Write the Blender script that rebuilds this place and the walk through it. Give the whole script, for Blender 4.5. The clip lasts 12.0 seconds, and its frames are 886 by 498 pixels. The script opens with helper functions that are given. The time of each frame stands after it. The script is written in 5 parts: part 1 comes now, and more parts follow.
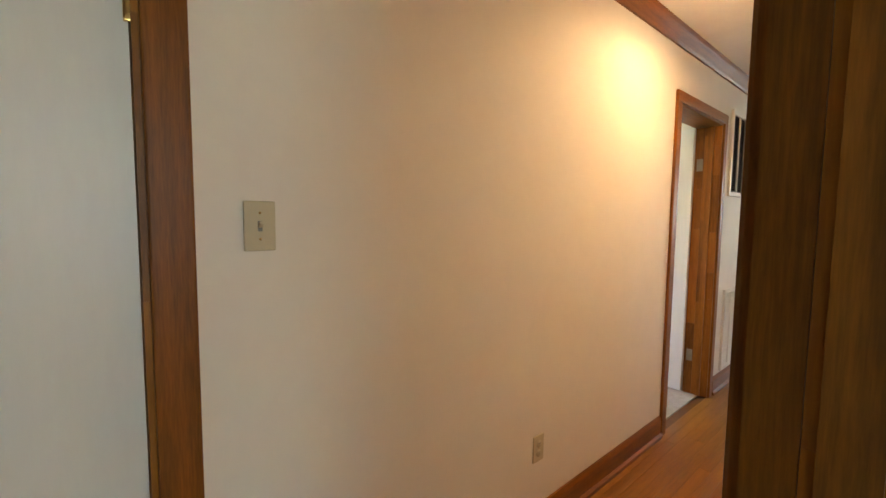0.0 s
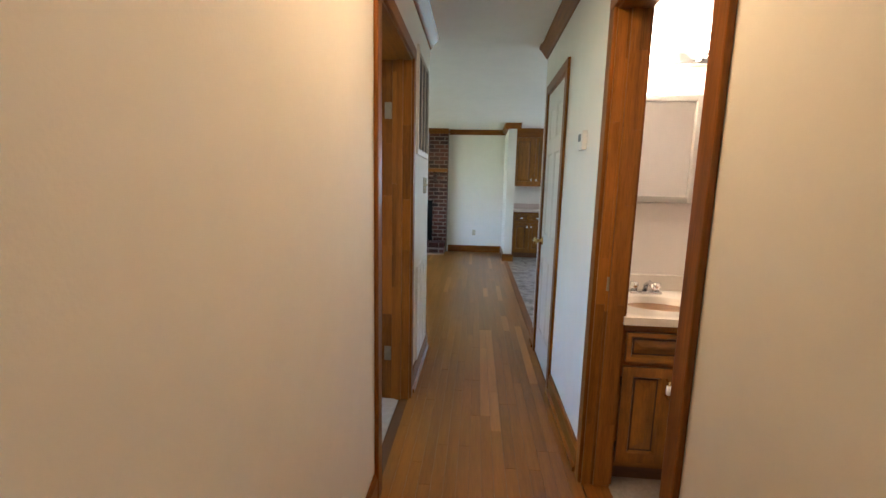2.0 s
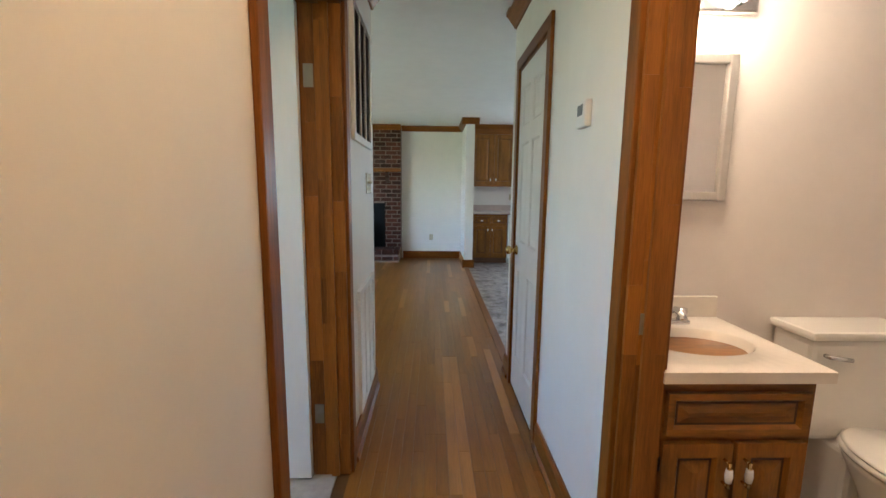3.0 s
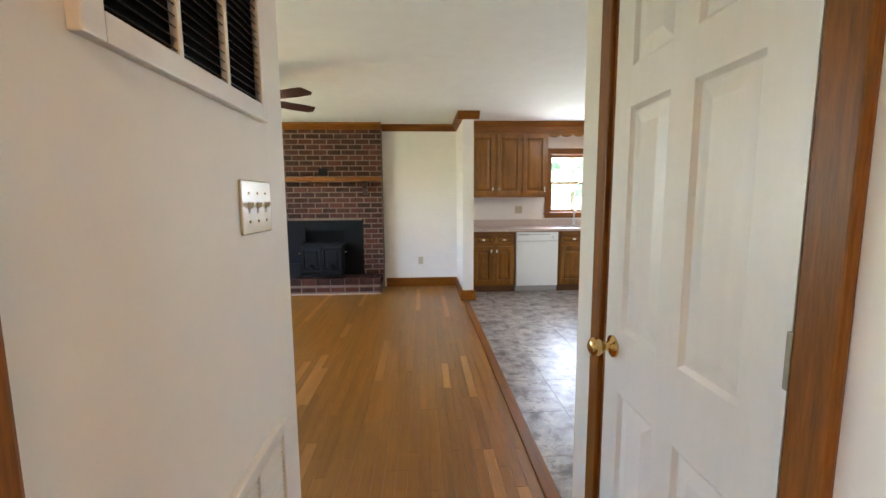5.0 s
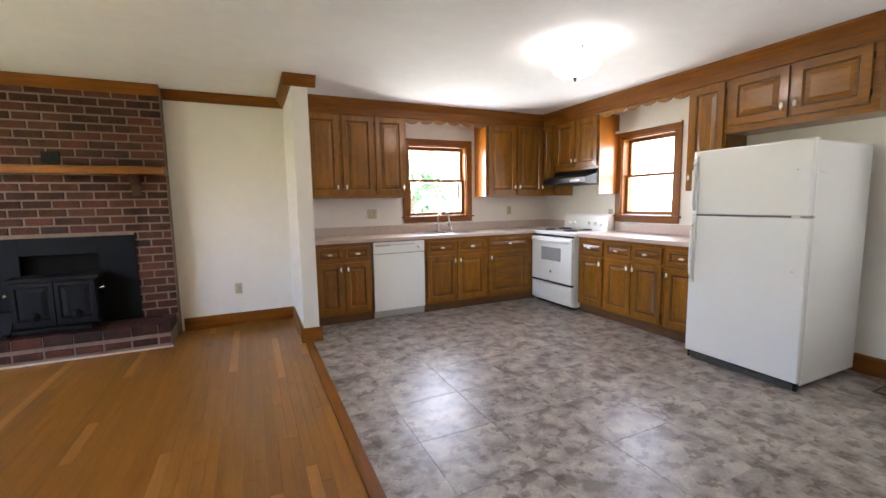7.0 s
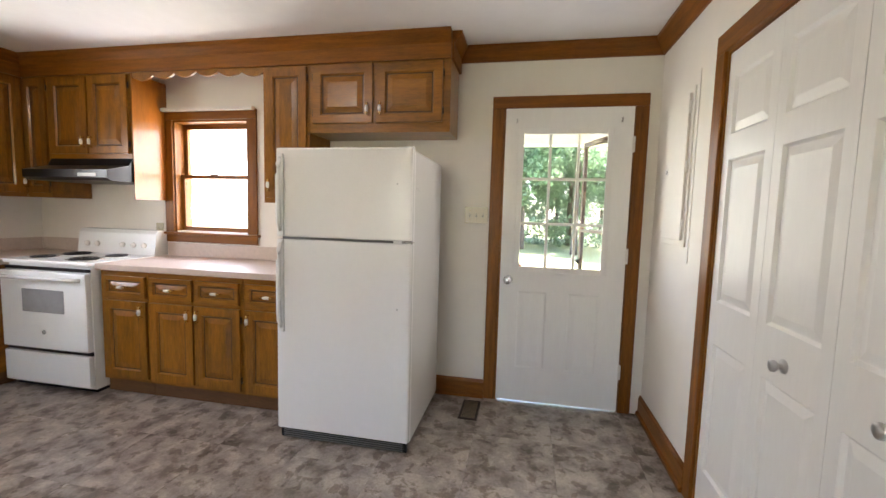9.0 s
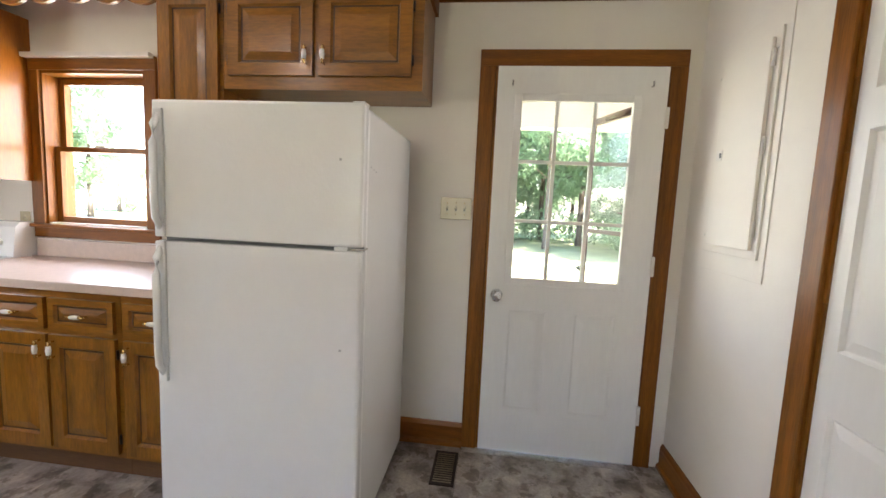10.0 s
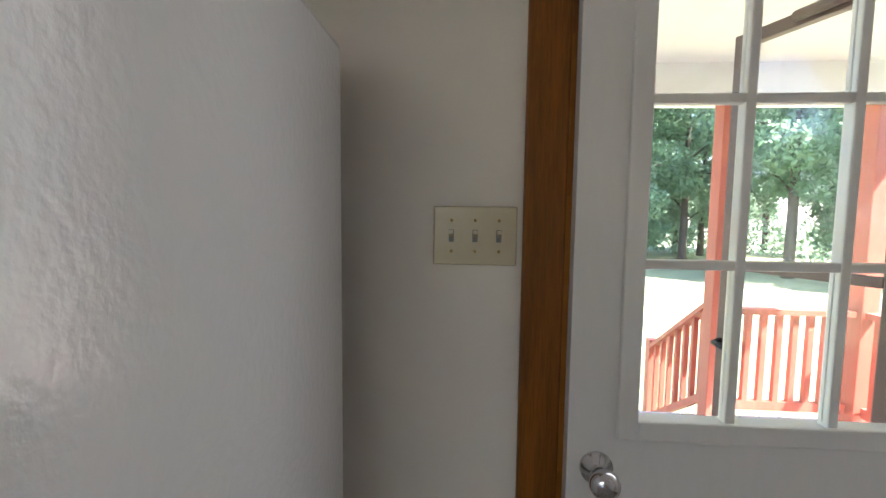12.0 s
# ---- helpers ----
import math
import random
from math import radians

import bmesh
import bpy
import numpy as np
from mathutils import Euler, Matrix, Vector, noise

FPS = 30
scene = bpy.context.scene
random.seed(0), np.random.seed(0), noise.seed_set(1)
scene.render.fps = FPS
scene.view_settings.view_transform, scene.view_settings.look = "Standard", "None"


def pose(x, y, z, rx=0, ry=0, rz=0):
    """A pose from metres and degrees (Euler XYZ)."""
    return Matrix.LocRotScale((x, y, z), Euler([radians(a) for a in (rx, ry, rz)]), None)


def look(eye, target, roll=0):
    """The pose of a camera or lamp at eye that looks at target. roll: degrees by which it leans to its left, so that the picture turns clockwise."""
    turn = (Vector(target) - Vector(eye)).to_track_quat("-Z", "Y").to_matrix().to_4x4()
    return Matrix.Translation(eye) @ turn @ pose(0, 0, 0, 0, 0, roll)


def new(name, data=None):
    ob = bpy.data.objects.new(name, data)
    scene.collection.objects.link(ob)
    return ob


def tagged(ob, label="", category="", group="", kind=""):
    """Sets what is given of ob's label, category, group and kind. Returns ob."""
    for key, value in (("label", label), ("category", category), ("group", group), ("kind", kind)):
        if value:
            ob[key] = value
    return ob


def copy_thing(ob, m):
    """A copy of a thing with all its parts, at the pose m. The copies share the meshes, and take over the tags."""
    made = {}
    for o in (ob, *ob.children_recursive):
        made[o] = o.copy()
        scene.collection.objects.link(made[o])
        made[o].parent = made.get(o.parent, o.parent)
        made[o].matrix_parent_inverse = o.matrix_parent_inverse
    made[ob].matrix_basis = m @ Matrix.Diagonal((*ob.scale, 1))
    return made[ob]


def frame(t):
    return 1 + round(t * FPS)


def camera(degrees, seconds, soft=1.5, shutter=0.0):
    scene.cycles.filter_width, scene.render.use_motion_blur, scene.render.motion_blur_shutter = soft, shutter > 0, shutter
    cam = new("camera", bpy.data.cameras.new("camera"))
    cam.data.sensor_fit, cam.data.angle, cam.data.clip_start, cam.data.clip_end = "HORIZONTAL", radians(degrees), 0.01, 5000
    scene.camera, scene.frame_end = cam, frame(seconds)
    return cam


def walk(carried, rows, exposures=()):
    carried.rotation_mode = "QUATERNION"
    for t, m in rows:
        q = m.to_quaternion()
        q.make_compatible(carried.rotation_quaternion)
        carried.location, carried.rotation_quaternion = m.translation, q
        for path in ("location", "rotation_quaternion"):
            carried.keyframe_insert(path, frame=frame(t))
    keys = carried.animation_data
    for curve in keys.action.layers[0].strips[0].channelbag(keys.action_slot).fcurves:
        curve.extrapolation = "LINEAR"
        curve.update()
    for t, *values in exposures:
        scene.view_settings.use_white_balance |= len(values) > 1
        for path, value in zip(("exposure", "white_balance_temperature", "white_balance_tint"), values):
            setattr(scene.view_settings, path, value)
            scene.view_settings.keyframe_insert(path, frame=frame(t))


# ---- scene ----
cam = camera(93.6, 12.0)
PATH = [
    (0, (0.521, 0.373, 1.343), (-0.986, 1.679, 1.19), 0.6),
    (0.5, (0.26, 0.556, 1.338), (-0.998, 2.098, 1.137), -1.2),
    (1, (0.054, 0.834, 1.331), (-0.67, 2.676, 1.046), -0.1),
    (1.5, (-0.062, 1.142, 1.319), (-0.305, 3.105, 1.023), -0.1),
    (2, (-0.087, 1.463, 1.333), (-0.242, 3.435, 1.033), 1.3),
    (2.5, (-0.124, 1.788, 1.341), (-0.122, 3.765, 1.036), 0.1),
    (3, (-0.107, 2.127, 1.305), (-0.055, 4.107, 1.020), 0.6),
    (5, (-0.112, 3.61, 1.349), (-0.01, 5.593, 1.108), -0.4),
    (5.5, (-0.121, 3.956, 1.347), (0.015, 5.936, 1.099), -0.4),
    (6, (-0.108, 4.316, 1.311), (0.052, 6.297, 1.081), -0.0),
    (6.5, (-0.088, 4.662, 1.3), (0.353, 6.601, 1.07), -0.9),
    (7, (0.031, 4.996, 1.295), (0.863, 6.801, 1.072), -1.0),
    (7.5, (0.219, 5.294, 1.314), (1.506, 6.811, 1.099), -0.2),
    (9.5, (1.488, 5.904, 1.323), (3.465, 6.147, 1.139), 2.0),
    (10, (1.85, 5.96, 1.327), (3.825, 6.197, 1.118), 2.6),
    (10.5, (2.233, 6.012, 1.337), (4.221, 6.082, 1.132), 0.7),
    (11, (2.59, 6.014, 1.34), (4.58, 6.149, 1.186), 0.8),
    (11.5, (2.93, 6.095, 1.342), (4.914, 6.303, 1.2), 1.1),
    (12, (3.234, 6.172, 1.349), (5.223, 6.307, 1.193), 0.7),
]
walk(cam, [(t, look(eye, target, roll)) for t, eye, target, roll in PATH],
     exposures=[(0.0, 4.45, 6350, 9), (1.0, 4.25, 5350, 4), (3.0, 3.95, 5200, 4), (5.0, 4.42, 6100, 13), (6.0, 4.2, 6000, 17), (7.5, 4.2, 6550, 19), (9.5, 3.98, 6800, 20), (11.0, 3.68, 6450, 19), (12.0, 3.15, 6200, 20)])

# ---- world and light ----
SUN_EL, SUN_AZ = 55, -115   # degrees above the horizon; turn from +x towards +y
world = bpy.data.worlds.new("world")
scene.world = world
world.use_nodes = True
wn = world.node_tree.nodes
sky = wn.new("ShaderNodeTexSky")
sky.sky_type, sky.sun_disc = "NISHITA", False
sky.sun_elevation, sky.sun_rotation = radians(SUN_EL), radians(90 - SUN_AZ)
world.node_tree.links.new(sky.outputs[0], wn["Background"].inputs[0])
wn["Background"].inputs[1].default_value = 0.15


def lamp(name, kind, m, energy, color, **extra):
    data = bpy.data.lights.new(name, kind)
    data.energy, data.color = energy, color
    if kind == "SUN":
        data.angle = radians(0.5)
    if kind == "AREA":
        data.shape, data.size, data.size_y = "RECTANGLE", extra["size"][0], extra["size"][1]
    if kind == "POINT":
        data.shadow_soft_size = extra["size"]
    ob = new(name, data)
    ob.matrix_world = m
    return ob


sx, sy = math.cos(radians(SUN_AZ)), math.sin(radians(SUN_AZ))
lamp("sun", "SUN", look((sx * 9, sy * 9, 9 * math.tan(radians(SUN_EL))), (0, 0, 0)), 5.0, (1, 0.95, 0.87))
WARM, DAY, KITCH = (1.0, 0.66, 0.34), (0.93, 0.97, 1.0), (1.0, 0.93, 0.84)
lamp("hall_lamp", "POINT", pose(-0.02, 2.55, 2.27), 0.18, (1.0, 0.58, 0.25), size=0.12)
lamp("hall_bowl_lamp", "AREA", pose(-0.02, 2.55, 2.29), 0.66, (1.0, 0.58, 0.25), size=(0.24, 0.24))
lamp("bath_lamp", "POINT", pose(0.86, 3.58, 2.0), 1.25, (1.0, 0.68, 0.42), size=0.08)
lamp("fan_lamp", "POINT", pose(-1.6, 7.45, 2.05), 0.5, WARM, size=0.06)
lamp("kitchen_lamp", "POINT", pose(2.32, 7.53, 2.34), 0.36, KITCH, size=0.06)
# daylight standing in the window openings
lamp("daylight_sink", "AREA", look((2.28, 10.16, 1.57), (2.28, 6, 1.2)), 2.3, DAY, size=(0.8, 0.85))
lamp("daylight_range", "AREA", look((4.22, 8.29, 1.55), (0, 8.29, 1.2)), 1.9, DAY, size=(0.75, 0.85))
lamp("daylight_door", "AREA", look((3.985, 5.59, 1.41), (0, 5.59, 1.3)), 0.3, DAY, size=(0.54, 0.88))
lamp("daylight_living_west", "AREA", look((-3.74, 7.7, 1.4), (0, 7.7, 1.0)), 0.25, DAY, size=(2.4, 1.4))
lamp("daylight_bedroom", "AREA", look((3.44, 0.4, 1.5), (0, 0.4, 1.2)), 0.9, DAY, size=(1.2, 1.2))
lamp("daylight_side_room", "AREA", look((-3.34, 3.2, 1.5), (0, 3.2, 1.2)), 0.3, DAY, size=(1.2, 1.2))


# ---- materials ----
def mat(name, color, rough=0.5, metal=0.0, vary=0.12, scale=3.0, grain=None, bump=0.0, bump_scale=60.0, spec=0.5, coat=0.0, random_value=0.0, dark=None, tight=0.22):
    """A principled material: a broad stain and a fine grain on its colour, and a fine relief."""
    m = bpy.data.materials.new(name)
    m.use_nodes = True
    nt = m.node_tree
    n, l = nt.nodes, nt.links
    b = n["Principled BSDF"]
    b.inputs["Roughness"].default_value = rough
    b.inputs["Metallic"].default_value = metal
    b.inputs["Specular IOR Level"].default_value = spec
    b.inputs["Coat Weight"].default_value = coat
    b.inputs["Coat Roughness"].default_value = 0.12
    tc = n.new("ShaderNodeTexCoord")
    info = n.new("ShaderNodeObjectInfo")
    off = n.new("ShaderNodeVectorMath")
    off.operation = "MULTIPLY_ADD"
    mul = n.new("ShaderNodeVectorMath")
    mul.operation = "SCALE"
    mul.inputs[0].default_value = (17.0, 31.0, 23.0)
    l.new(info.outputs["Random"], mul.inputs["Scale"])
    l.new(tc.outputs["Object"], off.inputs[0])
    off.inputs[1].default_value = grain if grain else (1, 1, 1)
    l.new(mul.outputs[0], off.inputs[2])
    broad = n.new("ShaderNodeTexNoise")
    broad.inputs["Scale"].default_value = scale
    broad.inputs["Detail"].default_value = 5
    fine = n.new("ShaderNodeTexNoise")
    fine.inputs["Scale"].default_value = scale * 7
    fine.inputs["Detail"].default_value = 6
    fine.inputs["Roughness"].default_value = 0.65
    l.new(off.outputs[0], broad.inputs["Vector"])
    l.new(off.outputs[0], fine.inputs["Vector"])
    mixf = n.new("ShaderNodeMath")
    mixf.operation = "ADD"
    l.new(broad.outputs["Fac"], mixf.inputs[0])
    l.new(fine.outputs["Fac"], mixf.inputs[1])
    if random_value:
        rv = n.new("ShaderNodeMath")
        rv.operation = "MULTIPLY_ADD"
        rv.inputs[1].default_value = random_value * 2
        l.new(info.outputs["Random"], rv.inputs[0])
        l.new(mixf.outputs[0], rv.inputs[2])
        rv2 = n.new("ShaderNodeMath")
        rv2.operation = "SUBTRACT"
        rv2.inputs[1].default_value = random_value
        l.new(rv.outputs[0], rv2.inputs[0])
        fac = rv2
    else:
        fac = mixf
    ramp = n.new("ShaderNodeValToRGB")
    e = ramp.color_ramp.elements
    lo = dark if dark else tuple(c * (1 - vary * 1.6) for c in color)
    hi = tuple(min(1, c * (1 + vary)) for c in color)
    e[0].position, e[0].color = 0.5 - tight, (*lo, 1)
    e[1].position, e[1].color = 0.5 + tight, (*hi, 1)
    half = n.new("ShaderNodeMath")
    half.operation = "MULTIPLY"
    half.inputs[1].default_value = 0.5
    l.new(fac.outputs[0], half.inputs[0])
    l.new(half.outputs[0], ramp.inputs["Fac"])
    l.new(ramp.outputs["Color"], b.inputs["Base Color"])
    if bump:
        bt = n.new("ShaderNodeTexNoise")
        bt.inputs["Scale"].default_value = bump_scale
        bt.inputs["Detail"].default_value = 3
        l.new(off.outputs[0], bt.inputs["Vector"])
        bp = n.new("ShaderNodeBump")
        bp.inputs["Strength"].default_value = bump
        bp.inputs["Distance"].default_value = 0.003
        l.new(bt.outputs["Fac"], bp.inputs["Height"])
        l.new(bp.outputs["Normal"], b.inputs["Normal"])
    return m


def glow(name, color, strength, base=(0.9, 0.88, 0.84)):
    m = bpy.data.materials.new(name)
    m.use_nodes = True
    b = m.node_tree.nodes["Principled BSDF"]
    b.inputs["Base Color"].default_value = (*base, 1)
    b.inputs["Roughness"].default_value = 0.25
    b.inputs["Emission Color"].default_value = (*color, 1)
    b.inputs["Emission Strength"].default_value = strength
    return m


def glass_mat(name, tint=(1, 1, 1)):
    m = bpy.data.materials.new(name)
    m.use_nodes = True
    n, l = m.node_tree.nodes, m.node_tree.links
    n.remove(n["Principled BSDF"])
    clear, shine, mix = n.new("ShaderNodeBsdfTransparent"), n.new("ShaderNodeBsdfGlossy"), n.new("ShaderNodeMixShader")
    clear.inputs[0].default_value = (*tint, 1)
    shine.inputs["Roughness"].default_value = 0.02
    mix.inputs[0].default_value = 0.025
    l.new(clear.outputs[0], mix.inputs[1])
    l.new(shine.outputs[0], mix.inputs[2])
    l.new(mix.outputs[0], n["Material Output"].inputs["Surface"])
    return m


def slate_mat(name):
    """Printed slate: torn-edged patches of several greys and browns under a satin skin."""
    m = bpy.data.materials.new(name)
    m.use_nodes = True
    n, l = m.node_tree.nodes, m.node_tree.links
    b = n["Principled BSDF"]
    tc, info = n.new("ShaderNodeTexCoord"), n.new("ShaderNodeObjectInfo")
    jump, at = n.new("ShaderNodeVectorMath"), n.new("ShaderNodeVectorMath")
    jump.operation, at.operation = "SCALE", "ADD"
    jump.inputs[0].default_value = (13.0, 29.0, 7.0)
    l.new(info.outputs["Random"], jump.inputs["Scale"])
    l.new(tc.outputs["Object"], at.inputs[0])
    l.new(jump.outputs[0], at.inputs[1])

    def noise(scale, detail, rough, warp=0.0):
        t = n.new("ShaderNodeTexNoise")
        t.inputs["Scale"].default_value, t.inputs["Detail"].default_value = scale, detail
        t.inputs["Roughness"].default_value, t.inputs["Distortion"].default_value = rough, warp
        l.new(at.outputs[0], t.inputs["Vector"])
        return t
    patch, cleft, fine, skin = noise(8, 5, 0.55, 0.2), noise(12, 6, 0.6, 0.2), noise(70, 4, 0.6), noise(34, 4, 0.6)
    ramp = n.new("ShaderNodeValToRGB")
    e = ramp.color_ramp.elements
    e[0].position, e[0].color = 0.36, (0.17, 0.142, 0.12, 1)
    e[1].position, e[1].color = 0.62, (0.47, 0.415, 0.365, 1)
    for p, c in ((0.43, (0.27, 0.228, 0.196, 1)), (0.49, (0.33, 0.29, 0.262, 1)), (0.55, (0.37, 0.322, 0.285, 1))):
        k = e.new(p)
        k.color = c
    l.new(patch.outputs["Fac"], ramp.inputs["Fac"])
    ramp2 = n.new("ShaderNodeValToRGB")
    e = ramp2.color_ramp.elements
    e[0].position, e[0].color = 0.40, (0.55, 0.51, 0.47, 1)
    e[1].position, e[1].color = 0.46, (1, 1, 1, 1)
    l.new(cleft.outputs["Fac"], ramp2.inputs["Fac"])
    ramp3 = n.new("ShaderNodeValToRGB")
    e = ramp3.color_ramp.elements
    e[0].position, e[0].color = 0.3, (0.8, 0.8, 0.8, 1)
    e[1].position, e[1].color = 0.7, (1.12, 1.12, 1.12, 1)
    l.new(fine.outputs["Fac"], ramp3.inputs["Fac"])
    col = ramp.outputs["Color"]
    for other in (ramp2, ramp3):
        mx = n.new("ShaderNodeMix")
        mx.data_type, mx.blend_type = "RGBA", "MULTIPLY"
        mx.inputs["Factor"].default_value = 1.0
        l.new(col, mx.inputs["A"])
        l.new(other.outputs["Color"], mx.inputs["B"])
        col = mx.outputs["Result"]
    l.new(col, b.inputs["Base Color"])
    b.inputs["Roughness"].default_value = 0.35
    bp = n.new("ShaderNodeBump")
    bp.inputs["Strength"].default_value, bp.inputs["Distance"].default_value = 0.16, 0.003
    l.new(skin.outputs["Fac"], bp.inputs["Height"])
    l.new(bp.outputs["Normal"], b.inputs["Normal"])
    return m


WALL = mat("wall_paint", (0.78, 0.74, 0.67), 0.6, vary=0.03, scale=1.2, bump=0.12, bump_scale=140)
BATHWALL = mat("bath_paint", (0.80, 0.75, 0.71), 0.55, vary=0.03, scale=1.5, bump=0.1, bump_scale=140)
CEIL = mat("ceiling_paint", (0.86, 0.85, 0.84), 0.85, vary=0.04, scale=1.0, bump=0.3, bump_scale=90)
TRIMX = mat("stained_trim_along_x", (0.225, 0.076, 0.007), 0.38, spec=0.28, vary=0.35, scale=5, grain=(0.6, 9, 9), bump=0.1, bump_scale=18)
TRIMY = mat("stained_trim_along_y", (0.225, 0.076, 0.007), 0.38, spec=0.28, vary=0.35, scale=5, grain=(9, 0.6, 9), bump=0.1, bump_scale=18)
TRIMZ = mat("stained_trim_upright", (0.225, 0.076, 0.007), 0.38, spec=0.28, vary=0.4, scale=4, grain=(9, 9, 0.6), bump=0.1, bump_scale=18)
JAMB = mat("finger_jointed_jamb", (0.30, 0.112, 0.012), 0.4, spec=0.3, vary=0.35, scale=4, grain=(9, 9, 0.6), bump=0.1, bump_scale=18, random_value=0.32)
CABX = mat("cabinet_wood_along_x", (0.262, 0.102, 0.009), 0.3, vary=0.36, scale=2.6, grain=(0.9, 6, 6), bump=0.06, bump_scale=20, coat=0.35, spec=0.35, tight=0.2)
CABZ = mat("cabinet_wood_upright", (0.262, 0.102, 0.009), 0.3, vary=0.36, scale=2.6, grain=(6, 6, 0.9), bump=0.06, bump_scale=20, coat=0.35, spec=0.35, tight=0.2, random_value=0.08)
# Side veneer brighter than the fronts: window light is put into its orange colour.
CABSIDELIT = mat("window_lit_side_veneer", (0.36, 0.115, 0.008), 0.3, vary=0.25, scale=3, grain=(6, 6, 0.8), coat=0.2)
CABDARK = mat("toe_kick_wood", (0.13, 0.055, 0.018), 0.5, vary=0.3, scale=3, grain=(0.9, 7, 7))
# Darker colour for the flat bottoms of the panel grooves.
CABGROOVE = mat("dark_groove_colour", (0.07, 0.026, 0.005), 0.4, vary=0.3, scale=6)
OAK = mat("oak_floorboard", (0.285, 0.113, 0.015), 0.33, vary=0.24, scale=2.6, grain=(9, 0.7, 9), bump=0.015, bump_scale=25, coat=0.12, random_value=0.17)
OAKPALE = mat("pale_oak_floorboard", (0.43, 0.19, 0.042), 0.33, vary=0.2, scale=2.6, grain=(9, 0.7, 9), bump=0.015, bump_scale=25, coat=0.12, random_value=0.1)
OAKDARK = mat("floor_joint", (0.12, 0.055, 0.02), 0.6, vary=0.2)
VINYL = slate_mat("slate_vinyl")
GROUT = mat("vinyl_joint", (0.10, 0.095, 0.09), 0.5, vary=0.15)
BRICK = mat("red_brown_brick", (0.088, 0.032, 0.019), 0.85, spec=0.15, vary=0.35, scale=9, bump=1.0, bump_scale=45, random_value=0.34, dark=(0.026, 0.015, 0.013))
MORTAR = mat("brick_mortar", (0.235, 0.17, 0.13), 0.95, spec=0.1, vary=0.2, scale=14, bump=0.7, bump_scale=120)
IRON = mat("black_stove_iron", (0.008, 0.008, 0.008), 0.6, spec=0.15, vary=0.3, scale=8, bump=0.25, bump_scale=90)
STEELBLACK = mat("black_surround_panel", (0.006, 0.007, 0.008), 0.65, vary=0.2, scale=4, spec=0.12)
BLACK = mat("black_enamel", (0.007, 0.007, 0.008), 0.28, vary=0.1, spec=0.3)
# Near-black for recesses: their shade is put into the colour.
DARKGAP = mat("dark_recess_shade", (0.008, 0.0075, 0.007), 0.9, vary=0.2, spec=0.05)
WHITE = mat("white_door_paint", (0.80, 0.79, 0.76), 0.35, vary=0.03, scale=2, grain=(4, 4, 0.8), bump=0.05, bump_scale=60)
WHITETRIM = mat("white_metal_paint", (0.76, 0.73, 0.68), 0.4, vary=0.05, scale=4)
ENAMEL = mat("white_enamel", (0.80, 0.81, 0.79), 0.22, vary=0.02, scale=3)
FRIDGE = mat("textured_white_steel", (0.80, 0.80, 0.785), 0.13, vary=0.02, scale=3, grain=(1, 1, 0.8), bump=0.3, bump_scale=85)
GASKET = mat("grey_gasket", (0.16, 0.17, 0.17), 0.6, vary=0.1)
GREY = mat("grey_plastic", (0.42, 0.43, 0.43), 0.4, vary=0.06)
IVORY = mat("ivory_plastic", (0.56, 0.50, 0.35), 0.24, vary=0.05)
CERAMIC = mat("white_ceramic", (0.85, 0.83, 0.78), 0.12, vary=0.02)
MARBLE = mat("cultured_marble", (0.80, 0.74, 0.66), 0.18, vary=0.04, scale=5, coat=0.3)
LAMINATE = mat("pinkish_laminate", (0.56, 0.45, 0.385), 0.38, vary=0.08, scale=30, bump=0.03)
CHROME = mat("chrome", (0.72, 0.72, 0.73), 0.16, metal=1.0, vary=0.03)
STEEL = mat("brushed_steel", (0.55, 0.55, 0.55), 0.28, metal=1.0, vary=0.08, grain=(1, 20, 1))
BRASS = mat("polished_brass", (0.75, 0.52, 0.2), 0.16, metal=1.0, vary=0.08)
HINGE = mat("tarnished_hinge", (0.36, 0.31, 0.23), 0.4, metal=1.0, vary=0.2)
BRONZE = mat("oiled_bronze", (0.045, 0.032, 0.026), 0.35, metal=0.6, vary=0.2)
FANWOOD = mat("dark_walnut_blade", (0.075, 0.03, 0.018), 0.35, vary=0.35, scale=4, grain=(0.8, 8, 8))
CARPET = mat("beige_carpet", (0.42, 0.37, 0.31), 0.95, vary=0.15, scale=30, bump=0.8, bump_scale=220)
BATHFLOOR = mat("bath_vinyl", (0.34, 0.29, 0.24), 0.4, vary=0.25, scale=8)
MIRROR = mat("mirror_silver", (0.9, 0.9, 0.9), 0.015, metal=1.0, vary=0.0)
SILVER = mat("silver_frame", (0.62, 0.60, 0.57), 0.3, metal=0.7, vary=0.08)
GLASS = glass_mat("window_glass")
SMOKE = mat("oven_window", (0.30, 0.31, 0.32), 0.15, vary=0.1)
LIT = glow("kitchen_bowl_glass", (1.0, 0.95, 0.88), 0.24)
LITWARM = glow("fan_bowl_glass", (1.0, 0.52, 0.12), 0.11, (0.55, 0.42, 0.25))
LITBATH = glow("bath_shade_glass", (1.0, 0.82, 0.64), 0.32)
LITHALL = glow("hall_bowl_glass", (1.0, 0.75, 0.5), 0.45)
REDWOOD = mat("red_stained_wood", (0.50, 0.135, 0.085), 0.55, vary=0.2, scale=5, grain=(6, 6, 0.8))
DECK = mat("weathered_deck", (0.48, 0.41, 0.38), 0.7, vary=0.2, scale=4, grain=(0.8, 8, 8))
SOFFIT = mat("white_soffit", (0.80, 0.80, 0.80), 0.7, vary=0.03)
